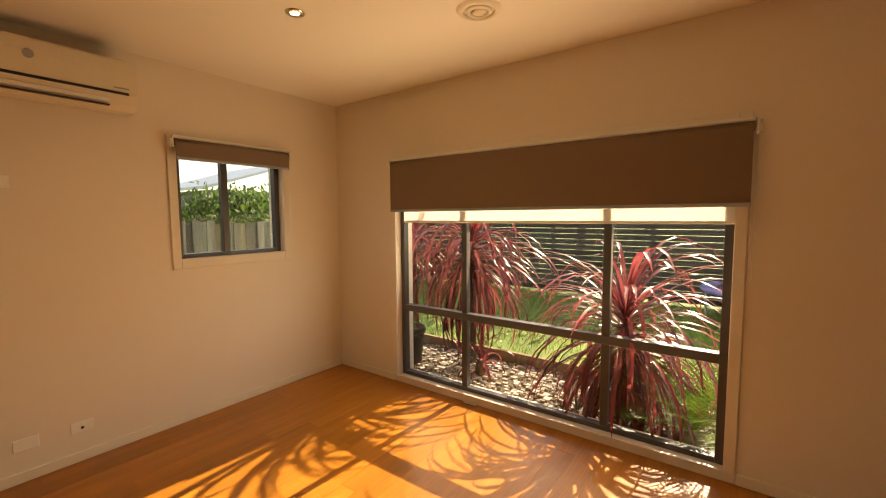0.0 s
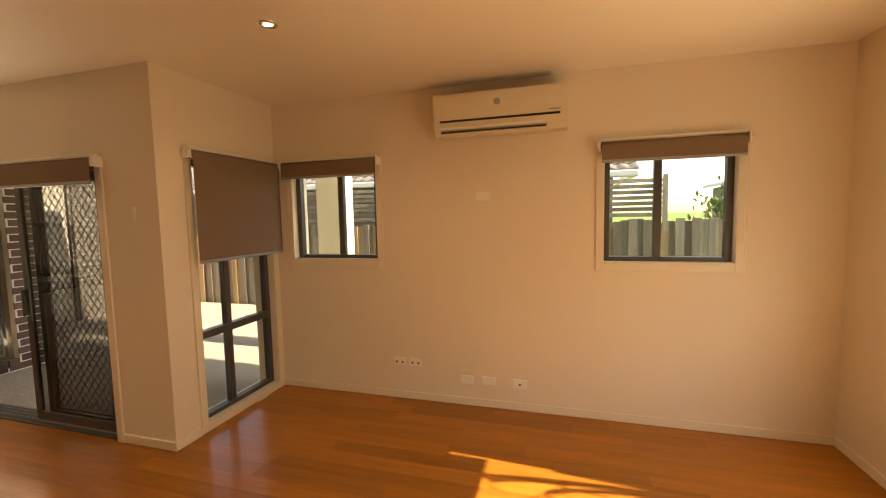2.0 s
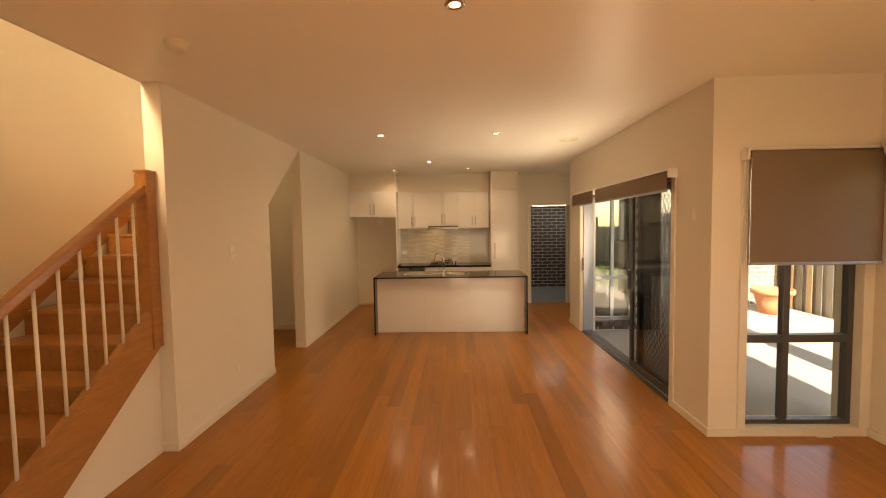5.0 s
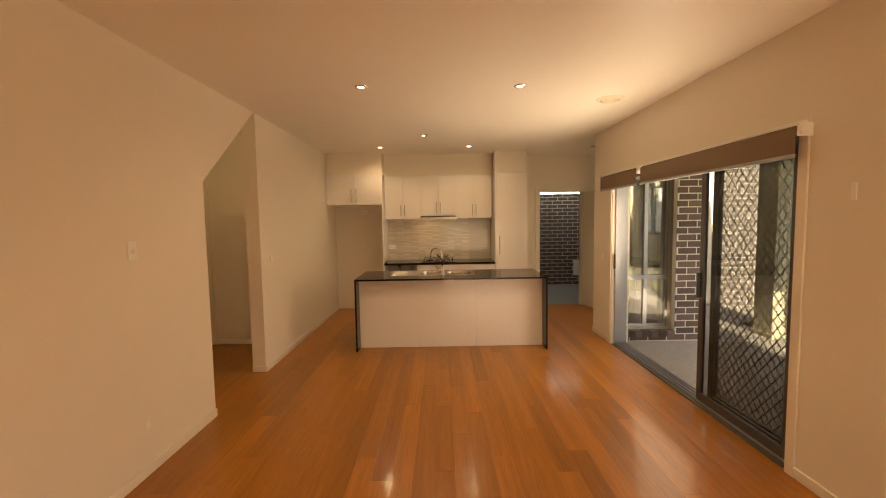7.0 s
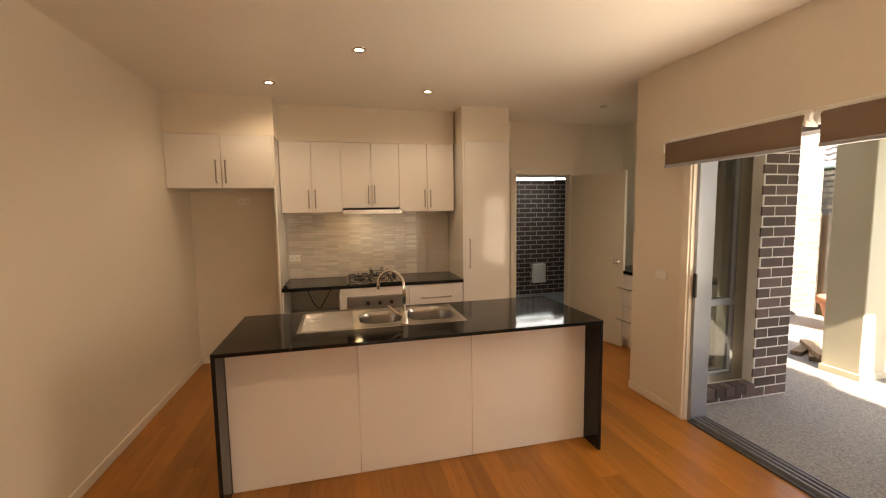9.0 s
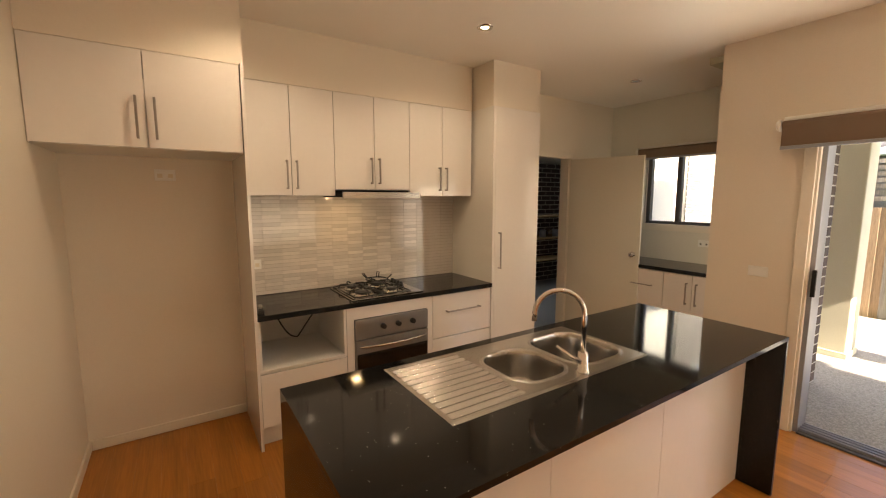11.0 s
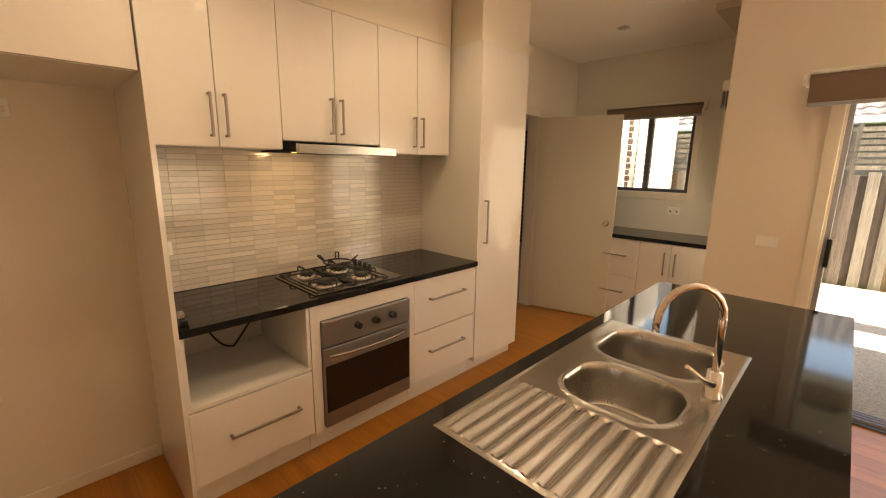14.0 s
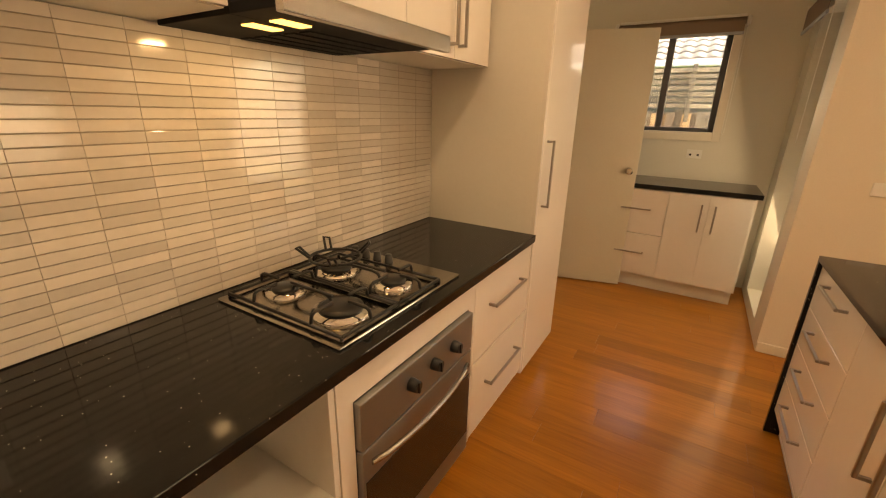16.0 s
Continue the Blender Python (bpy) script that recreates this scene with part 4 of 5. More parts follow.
for z in (0.45, 0.85, 1.25):
    box("shelf_board", (-4.6, -3.55, -8.80, -8.45, z, z + 0.03), SHELFWOOD, sh, 0.002)
for x in (-4.57, -3.62):
    box("post", (x, x + 0.045, -8.50, -8.455, -0.02, 1.4), SHELFWOOD, sh, 0.002)
for i in range(5):
    tin = thing("paint_tin", (-4.4 + i * 0.17, -8.6, 0.88), "small dark paint tin on the shelf", "tin", "tins on the garage shelf")
    lathe("can", [(0, 0.13), (0.06, 0.13), (0.06, 0.0), (0, 0)], (-4.4 + i * 0.17, -8.6, 0.88), STEEL if i % 2 else ALU_LIGHT, tin, 14)

# ---- air conditioner ----
ac = thing("air_conditioner", (W, 1.2, 2.265), "white split-system air conditioner high on the wall", "air conditioner")
bm = bmesh.new()
prof = [(0, 2.27), (0.13, 2.27), (0.165, 2.315), (0.185, 2.375), (0.19, 2.505), (0.185, 2.575), (0.17, 2.585), (0, 2.585)]
va = [[bm.verts.new((W + d, y, z)) for d, z in prof] for y in (0.69, 1.71)]
for i in range(len(prof)):
    j = (i + 1) % len(prof)
    bm.faces.new((va[0][i], va[0][j], va[1][j], va[1][i]))
bm.faces.new(va[0])
bm.faces.new(va[1][::-1])
bmesh.ops.recalc_face_normals(bm, faces=bm.faces)
bmesh.ops.bevel(bm, geom=[e for e in bm.edges], offset=0.006, segments=2, affect="EDGES")
part("body", bm, OFFWHITE, ac)
box("air_slot", (W + 0.150, W + 0.189, 0.745, 1.66, 2.363, 2.379), BLACK, ac, 0.002, "dark air slot")
box("louvre", (W + 0.10, W + 0.181, 0.75, 1.56, 2.307, 2.33), PLASTIC, ac, 0.004)
box("slot_shadow_line", (W + 0.09, W + 0.170, 0.75, 1.56, 2.287, 2.295), BLACK, ac, 0.001)
bm = bmesh.new()
add_tube(bm, [(W + 0.186, 1.20, 2.49), (W + 0.196, 1.20, 2.49)], 0.024, 20)
part("badge", bm, ALU_LIGHT, ac, "round grey badge")
box("label_bar", (W + 0.188, W + 0.193, 1.58, 1.66, 2.397, 2.405), ALU_LIGHT, ac)
box("top_grille", (W + 0.03, W + 0.15, 0.74, 1.66, 2.583, 2.59), BLACK, ac)

# ---- ceiling fittings ----
for x, y, on in DOWNLIGHTS:
    dl = thing("downlight", (x, y, H), "recessed round chrome downlight, lit" if on else "recessed round chrome downlight, unlit", "ceiling light", "ceiling downlights")
    lathe("trim_ring", [(0.025, -0.002), (0.034, -0.008), (0.050, -0.006), (0.053, 0.0)], (x, y, H), CHROME, dl, 24)
    lathe("lamp", [(0.0, -0.003), (0.026, -0.003)], (x, y, H), LAMPGLOW if on else ALU_LIGHT, dl, 20)
    if on:
        lamp = new("downlight_lamp", bpy.data.lights.new("downlight_lamp", "SPOT"))
        lamp.data.energy, lamp.data.color, lamp.data.spot_size, lamp.data.spot_blend, lamp.data.shadow_soft_size = DL_POWER, (1.0, 0.80, 0.58), radians(150), 0.6, 0.03
        lamp.matrix_world = look((x, y, H - 0.012), (x, y + 0.0001, 0))
for x, y in ((-1.29, -3.05), (-0.78, 2.66)):
    ve = thing("ceiling_vent", (x, y, H), "round cream ceiling air vent", "vent", "round ceiling vents")
    lathe("outer_ring", [(0.085, -0.004), (0.09, -0.018), (0.11, -0.014), (0.125, 0.0)], (x, y, H), OFFWHITE, ve, 30)
    lathe("middle_ring", [(0.05, -0.008), (0.056, -0.022), (0.072, -0.012), (0.072, -0.008)], (x, y, H), OFFWHITE, ve, 30)
    lathe("centre_cone", [(0, -0.024), (0.03, -0.022), (0.042, -0.008), (0.0, -0.006)], (x, y, H), OFFWHITE, ve, 24)
    lathe("backing", [(0, -0.002), (0.09, -0.002)], (x, y, H), OFFWHITE, ve, 24)
smk = thing("smoke_detector", (1.68, -0.17, H), "round cream smoke detector on the ceiling", "smoke detector")
lathe("base", [(0.066, 0.0), (0.066, -0.014), (0.0, -0.014)], (1.68, -0.17, H), OFFWHITE, smk, 30)
lathe("cover", [(0.056, -0.014), (0.055, -0.03), (0.046, -0.042), (0.0, -0.044)], (1.68, -0.17, H), OFFWHITE, smk, 30)

# ---- stairs ----
SX0, SX1 = E + 0.14, 3.27
stair = thing("staircase", (2.8, -0.5, 0), "polished timber staircase with timber rail and pale metal balusters", "staircase")
RISE, GO, Y0 = 0.18, 0.25, 0.55
for k in range(1, 12):
    yn = Y0 - GO * (k - 1)
    box("tread", (SX0 - 0.0, SX1 - 0.001, yn - GO - 0.01, yn + 0.02, RISE * k - 0.032, RISE * k), WOOD, stair, 0.006)
    box("riser", (SX0 + 0.002, SX1 - 0.002, yn - 0.02, yn, RISE * (k - 1), RISE * k - 0.033), WOOD, stair)


def sloped(name, x0, x1, ya, za, yb, zb, h, material, parent, label=""):
    bm = bmesh.new()
    vs = [bm.verts.new((x, y, z)) for x in (x0, x1) for y, z in ((ya, za), (yb, zb), (yb, zb + h), (ya, za + h))]
    for f in ((0, 1, 2, 3), (7, 6, 5, 4), (0, 4, 5, 1), (1, 5, 6, 2), (2, 6, 7, 3), (3, 7, 4, 0)):
        bm.faces.new([vs[i] for i in f])
    bmesh.ops.recalc_face_normals(bm, faces=bm.faces)
    bmesh.ops.bevel(bm, geom=list(bm.edges), offset=0.004, segments=2, affect="EDGES")
    return part(name, bm, material, parent, label)


SL = RISE / GO
bm = bmesh.new()
outline = ((0.60, 0.002), (0.30, 0.002), (-0.745, 0.80), (-0.745, 1.13), (0.60, 0.17))
near = [bm.verts.new((SX0 - 0.06, y, z)) for y, z in outline]
far = [bm.verts.new((SX0 - 0.002, y, z)) for y, z in outline]
bm.faces.new(near)
bm.faces.new(far[::-1])
for k in range(5):
    bm.faces.new((near[k], far[k], far[(k + 1) % 5], near[(k + 1) % 5]))
bmesh.ops.recalc_face_normals(bm, faces=bm.faces)
bmesh.ops.bevel(bm, geom=list(bm.edges), offset=0.004, segments=2, affect="EDGES")
part("stringer", bm, WOOD, stair, "timber side stringer")
sloped("wall_stringer", SX1 - 0.03, SX1 - 0.002, 0.60, 0.10, -2.2, 0.10 + SL * 2.8, 0.26, WOOD, stair)
tagged(wall("wall_below_stair", "x", SX0 - 0.0, SX0 + 0.05, -0.75, 0.55, 0.0, 0.02, PAINT), "low painted edge")
bm = bmesh.new()
vs = [bm.verts.new((x, y, z)) for x in (SX0 - 0.004, SX0 - 0.03) for y, z in ((0.50, 0.0), (-0.745, 0.0), (-0.745, 0.95), (0.50, 0.08))]
for f in ((0, 1, 2, 3), (7, 6, 5, 4), (0, 4, 5, 1), (1, 5, 6, 2), (2, 6, 7, 3), (3, 7, 4, 0)):
    bm.faces.new([vs[i] for i in f])
bmesh.ops.recalc_face_normals(bm, faces=bm.faces)
tagged(part("wall_stair_side", bm, PAINT), "cream painted wall below the stair", "wall", kind="structure")


def newel(y, z0, z1):
    bm = bmesh.new()
    xc = SX0 - 0.03
    add_box(bm, xc - 0.045, xc + 0.045, y - 0.045, y + 0.045, z0, z1 - 0.03, 0.006)
    add_box(bm, xc - 0.038, xc + 0.038, y - 0.038, y + 0.038, z1 - 0.04, z1 - 0.015, 0.004)
    add_box(bm, xc - 0.05, xc + 0.05, y - 0.05, y + 0.05, z1 - 0.018, z1, 0.006)
    part("newel_post", bm, WOOD, stair, "square timber newel post")


newel(0.58, 0.0, 1.18)
newel(-0.70, 0.80, 2.07)
xc = SX0 - 0.03
ra, rb = (xc, 0.56, 1.47 - 0.71 * 0.56), (xc, -0.68, 1.47 + 0.71 * 0.68)
sloped("handrail", xc - 0.032, xc + 0.032, ra[1], ra[2] - 0.03, rb[1], rb[2] - 0.03, 0.06, WOOD, stair, "timber handrail")
for k in range(8):
    y = 0.392 - k * 0.138
    tube("baluster", [(xc, y, 0.16 + 0.71 * (0.60 - y)), (xc, y, 1.45 - 0.71 * y)], 0.009, PLASTIC, stair, 8, "pale metal baluster")
tagged(box("void_edge", (E + 0.13, E + 0.145, -0.75, 0.9, H, H + 0.25), TRIM), "painted edge of the stairwell opening", "trim", kind="structure")

# hall beyond the opening: a ceiling lamp and a door
hc = thing("hall_light", (3.0, -3.3, H), "small lit ceiling lamp in the hall", "ceiling light")
lathe("base", [(0.07, -0.004), (0.07, -0.02), (0.0, -0.02)], (3.0, -3.3, H), PLASTIC, hc, 20)
lathe("globe", [(0.04, -0.02), (0.06, -0.06), (0.04, -0.10), (0.0, -0.11)], (3.0, -3.3, H), LAMPGLOW, hc, 20)
hlamp = new("hall_lamp", bpy.data.lights.new("hall_lamp", "POINT"))
hlamp.data.energy, hlamp.data.color, hlamp.data.shadow_soft_size = 0.3, (1.0, 0.72, 0.36), 0.05
hlamp.location = (3.0, -3.3, H - 0.2)
hd = thing("door_3", (3.2, -4.4, 0), "cream painted hall door standing ajar", "door", kind="structure")
box("leaf", (3.951, 3.987, -5.2, -4.51, 0.01, 2.03), DOORPAINT, hd, 0.002)
lc = thing("linen_cupboard", (3.6, -5.0, 0), "tall pale cupboard with two doors and long handles", "cupboard")
box("body", (2.9, 3.94, -5.35, -4.86, 0.10, 2.2), WHITE_CARCASS, lc)
box("kickboard", (2.9, 3.94, -5.3, -4.90, 0.0, 0.10), DARKWOOD, lc)
for x0, x1, hx in ((2.9, 3.59, 3.54), (3.592, 3.94, 3.64)):
    d = box("door", (x0, x1, -4.86, -4.842, 0.11, 2.19), LAUNDRY_PAINT, lc, 0.001)
    tee_handle("y", -4.842, 0.03, (hx, 0.95), (hx, 1.2), "handle", d)
for x0, x1 in ((3.295, 3.36), (3.95, 4.015)):
    box("architrave", (x0, x1, -4.4, -4.384, 0, 2.115), TRIM, hd, 0.004)
box("architrave", (3.36, 3.95, -4.4, -4.384, 2.05, 2.115), TRIM, hd, 0.004)

# ---- outdoors ----
patio = box("pavement_patio", (-6.3, X - 0.2, -9.0, S - 0.22, -0.3, -0.045), AGGREGATE)
tagged(patio, "grey exposed-aggregate concrete patio", "patio", kind="structure")
path_w = box("pavement_side", (-4.0, W - 0.22, S - 0.22, N + 0.4, -0.3, -0.06), AGGREGATE)
tagged(path_w, "grey exposed-aggregate side path", "path", kind="structure")
tagged(box("patio_roof", (-4.45, X - 0.22, -4.95, S - 0.22, 2.65, 2.85), RENDER), "cream lined patio roof", "patio roof", kind="structure")
tagged(box("patio_beam", (-4.34, -3.97, -4.95, S + 0.3, 2.42, 2.65), RENDER, None, 0.01), "cream rendered patio beam", "beam", kind="structure")


def pillar(x0, x1, y0, y1, z1):
    p = thing("pillar", ((x0 + x1) / 2, (y0 + y1) / 2, -0.045), "square cream rendered patio pillar", "pillar", "patio pillars")
    box("shaft", (x0, x1, y0, y1, -0.045, z1), RENDER, p, 0.012)
    box("plinth", (x0 - 0.012, x1 + 0.012, y0 - 0.012, y1 + 0.012, -0.045, 0.02), RENDER, p, 0.006)


pillar(-4.32, -3.99, -4.69, -4.36, 2.42)
pillar(-4.32, -3.99, -1.18, -0.86, 2.42)

# fence of upright palings with a slatted top
fence = thing("paling_fence", (-6.45, -1, -0.13), "weathered timber paling fence with slatted top", "fence")
rng = random.Random(9)
pal = []
for h, paling_mat in ((1.60, PALING), (1.63, GREY_PALING), (1.66, GREY_PALING), (1.62, DARK_PALING), (1.64, GREY_PALING)):
    b_ = bmesh.new()
    add_box(b_, -0.008, 0.008, -0.060, 0.060, 0, h, 0.002)
    m_ = bpy.data.meshes.new("paling")
    b_.to_mesh(m_)
    b_.free()
    m_.materials.append(paling_mat)
    pal.append(m_)
y = -9.5
i = 0
while y < 9.4:
    o = new("paling", rng.choice(pal))
    o.location = (-6.42 + (0.020 if i % 2 else 0.0), y, -0.13)
    o.rotation_euler = (rng.uniform(-0.008, 0.008), 0, rng.uniform(-0.03, 0.03))
    attach(o, fence)
    y += 0.106
    i += 1
for z in (0.25, 1.25):
    box("rail", (-6.50, -6.455, -9.5, 9.4, z, z + 0.07), PALING, fence)
for k in range(7):
    z = 1.56 + k * 0.085
    box("slat", (-6.46, -6.442, -9.5, 3.1, z, z + 0.06), GREY_PALING, fence)
for k in range(9):
    y = -8.5 + k * 1.45
    box("post", (-6.438, -6.385, y, y + 0.06, 1.35, 2.18), GREY_PALING, fence)

# dark slatted fence behind the garden
nf = thing("slatted_fence", (-1, 10, -0.13), "dark stained horizontal slat fence behind the garden", "fence")
for k in range(18):
    z = -0.08 + k * 0.115
    box("slat", (-7, 7.0, 9.42, 9.45, z, z + 0.106), DARKWOOD, nf)
for k in range(8):
    box("post", (-7 + k * 2.0, -6.92 + k * 2.0, 9.45, 9.53, -0.13, 2.0), DARKWOOD, nf)

# neighbouring house with a tiled roof
nh = thing("neighbour_house", (-12, -3, -0.13), "neighbouring house with a grey tiled roof", "house")
box("wall", (-17.5, -8.2, -14, 2.6, -0.13, 2.35), PALE_BRICK, nh)
box("gutter", (-7.95, -7.80, -14.4, 3.0, 2.28, 2.40), WHITE_ALU, nh, 0.02)
rows_n, wave = 17, 0.22
y0, y1 = -14.4, 3.0
ny = int((y1 - y0) / wave * 6)
for r in range(rows_n):
    xa, za = -7.85 - r * 0.30, 2.38 + r * 0.135
    xb, zb = xa - 0.34, za + 0.153
    bm = bmesh.new()
    prev = None
    for j in range(ny + 1):
        yy = y0 + (y1 - y0) * j / ny
        bumpz = 0.04 * abs(math.sin(math.pi * yy / wave))
        a = bm.verts.new((xa, yy, za + 0.03 + bumpz))
        a2 = bm.verts.new((xa, yy, za - 0.005))
        b = bm.verts.new((xb, yy, zb + bumpz))
        if prev:
            bm.faces.new((prev[0], a, b, prev[2])).smooth = True
            bm.faces.new((prev[1], a2, a, prev[0]))
        prev = (a, a2, b)
    tagged(part("roof_course", bm, ROOFTILE, nh, "course of grey concrete roof tiles"), kind="stuff")
sloped("gable", -13.0, -7.9, 3.02, 2.3, 2.9, 2.3, 0.1, WHITE_ALU, nh)

# brick walls of this house on the patio side
def bricks(name, axis, face, out, u0, u1, z0, z1, label, material=BRICK, holes=(), pieces=True, limit=300, half=True):
    """Courses of bricks standing proud of a mortar bed."""
    w = thing(name, (face, u0, z0) if axis == "x" else (u0, face, z0), label, "wall", kind="structure")
    bed = bmesh.new()
    BL, BH, J = 0.23, 0.074, 0.013
    meshes = {}

    def piece(L):
        key = round(L, 2)
        if key not in meshes:
            b_ = bmesh.new()
            add_box(b_, *dims_on(axis, -0.001 * out, 0.012 * out, 0, key, 0, BH))
            m_ = bpy.data.meshes.new("brick")
            b_.to_mesh(m_)
            b_.free()
            m_.materials.append(material)
            meshes[key] = m_
        return meshes[key]
    joined = bmesh.new()
    count, course, z = 0, 0, z0 + J
    while z + BH <= z1 + 0.002:
        u = u0 - (0.12 if course % 2 else 0)
        while u < u1 - 0.02:
            spans = [(max(u, u0), min(u + BL, u1))]
            for h in holes:
                if h[2] < z + BH / 2 < h[3]:
                    spans = [q for lo, hi in spans for q in ((lo, min(hi, h[0])), (max(lo, h[1]), hi))]
            for a, b in spans:
                if b - a < 0.02:
                    continue
                if pieces and count < limit:
                    o = new("brick", piece(b - a))
                    o.location = (face, a, z) if axis == "x" else (a, face, z)
                    attach(o, w)
                    count += 1
                else:
                    add_box(joined, *dims_on(axis, face - 0.001 * out, face + 0.012 * out, a, b, z, z + BH))
            u += BL + J
        z += BH + J
        course += 1
    us = sorted({u0, u1, *[h[0] for h in holes], *[h[1] for h in holes]})
    for ua, ub in zip(us, us[1:]):
        zs = z0
        for h in [h for h in holes if h[0] <= ua and h[1] >= ub]:
            if h[2] > zs:
                add_box(bed, *dims_on(axis, face - out * 0.09, face + 0.009 * out, ua, ub, zs, h[2]))
            zs = h[3]
        if z1 > zs:
            add_box(bed, *dims_on(axis, face - out * 0.09, face + 0.009 * out, ua, ub, zs, z1))
    part("mortar", bed, MORTAR, w, "pale mortar bed")
    if len(joined.verts):
        tagged(part("bricks", joined, material, w), kind="stuff")
    else:
        joined.free()
    return w


# laundry outer wall on the patio, with its brick corner
LY = -4.38
bricks("wall_brick_patio", "y", LY, 1, -3.09, -1.99, -0.045, 2.65, "dark brown brick wall with pale mortar around a window", holes=[(-2.72, -2.08, 0.09, 2.12)])
bricks("wall_brick_corner", "x", -3.09, -1, -6.48, LY - 0.09, -0.045, 2.65, "dark brown brick wall with pale mortar", holes=[(-6.02, -5.23, 1.25, 2.12)], pieces=False)
for k in range(6):
    x = -2.70 + k * 0.105
    box("sill_brick", (x, x + 0.095, LY - 0.06, LY + 0.05, 0.02, 0.10), BRICK, bpy.data.objects["wall_brick_patio"], 0.004, turn=None)
bricks("wall_garage_brick", "y", -8.86, 1, -6.2, 0.6, -0.02, 2.62, "dark brown brick garage wall with pale mortar", limit=0, pieces=False)
# far service wing with a security door, lit by the sun
bricks("wall_service_east", "x", -4.62, 1, -8.0, -6.42, -0.045, 2.9, "brown brick wall beside a screen door", holes=[(-7.3, -6.55, 0.0, 2.1)], pieces=False)
bricks("wall_service_north", "y", -6.36, 1, -6.35, -4.62, -0.045, 2.9, "pale brick wall in full sun", PALE_BRICK, pieces=False)
sdoor = thing("security_door", (-4.62, -6.9, 0), "white lattice security door in a brick wall", "door")
box("frame", (-4.66, -4.60, -7.3, -7.24, 0, 2.1), WHITE_ALU, sdoor, 0.004)
box("frame", (-4.66, -4.60, -6.61, -6.55, 0, 2.1), WHITE_ALU, sdoor, 0.004)
box("frame", (-4.66, -4.60, -7.24, -6.61, 2.04, 2.1), WHITE_ALU, sdoor, 0.004)
box("backing", (-4.70, -4.68, -7.3, -6.55, 0, 2.1), ALU, sdoor)
bm = bmesh.new()
for sgn in (1, -1):
    for k in range(-10, 34):
        c = k * 0.085
        pts = [(-4.63, -7.24 + 0.63 * i / 30, sgn * 1.5 * 0.63 * i / 30 + c) for i in range(31) if 0.03 < sgn * 1.5 * 0.63 * i / 30 + c < 2.04]
        if len(pts) > 1:
            add_tube(bm, [pts[0], pts[-1]], 0.006, 4, False)
part("lattice", bm, WHITE_ALU, sdoor, "white diamond lattice")

pot = thing("plant_pot", (-5.68, -5.50, -0.045), "large terracotta pot with a succulent", "plant pot")
lathe("pot", [(0.0, 0.0), (0.20, 0.0), (0.25, 0.2), (0.29, 0.36), (0.33, 0.37), (0.33, 0.45), (0.28, 0.45), (0.27, 0.38), (0, 0.38)], (-5.68, -5.50, -0.045), TERRACOTTA, pot, 30)
for i in range(3):
    o = tagged(box("timber_offcut", (-0.30, 0.30, -0.05, 0.05, 0, 0.05), PALING, None, 0.004, turn=pose(-4.45 + 0.05 * i, -5.15 + 0.13 * i - (0.1 if i == 2 else 0), -0.045 + (0.05 if i == 2 else 0), 0, 0, 20 + 15 * i)), "short brown timber offcut lying on the patio", "timber")
tagged(o, group="timber offcuts on the patio")


def strap_leaf(bm, base, yaw, lift, length, width, droop, rng):
    base = Vector(base)
    d = Vector((math.cos(yaw), math.sin(yaw), 0))
    side = Vector((-math.sin(yaw), math.cos(yaw), 0))
    n = 8
    prev = None
    p = base.copy()
    ang = lift
    for i in range(n + 1):
        t = i / n
        w = width * (0.55 + 0.9 * t) * (1 - t) ** 0.55 if t > 0.25 else width * (0.35 + 1.4 * t)
        up = Vector((-d.x * math.sin(ang), -d.y * math.sin(ang), math.cos(ang)))
        a = bm.verts.new(p + side * w + up * w * 0.35)
        b = bm.verts.new(p)
        c = bm.verts.new(p - side * w + up * w * 0.35)
        if prev:
            bm.faces.new((prev[0], a, b, prev[1])).smooth = True
            bm.faces.new((prev[1], b, c, prev[2])).smooth = True
        prev = (a, b, c)
        p = p + (d * math.cos(ang) + Vector((0, 0, math.sin(ang)))) * (length / n)
        ang -= droop / n * (0.4 + 1.4 * t)


def cordyline(x, y, z_crown, seed, leaves, length, lean=(0, 0)):
    rng = random.Random(seed)
    c = thing("red_cordyline", (x, y, -0.13), "red-leaved cordyline with long arching strap leaves", "shrub", "red cordylines under the window")
    xc, yc = x + lean[0], y + lean[1]
    tube("trunk", [(x, y, -0.13), (x + lean[0] * 0.3, y + lean[1] * 0.3, z_crown * 0.5), (xc, yc, z_crown)], [0.055, 0.045, 0.035], BARK, c, 9)
    bm = bmesh.new()
    for k in range(leaves):
        t = k / leaves
        yaw = k * 2.39996 + rng.uniform(-0.3, 0.3)
        lift = 1.25 - 2.0 * t ** 0.8 + rng.uniform(-0.2, 0.2)
        strap_leaf(bm, (xc, yc, z_crown + 0.10 - 0.45 * t), yaw, lift, length * rng.uniform(0.7, 1.1), rng.uniform(0.017, 0.028), rng.uniform(1.3, 2.9), rng)
    part("crown", bm, REDLEAF, c, "crown of red strap leaves")


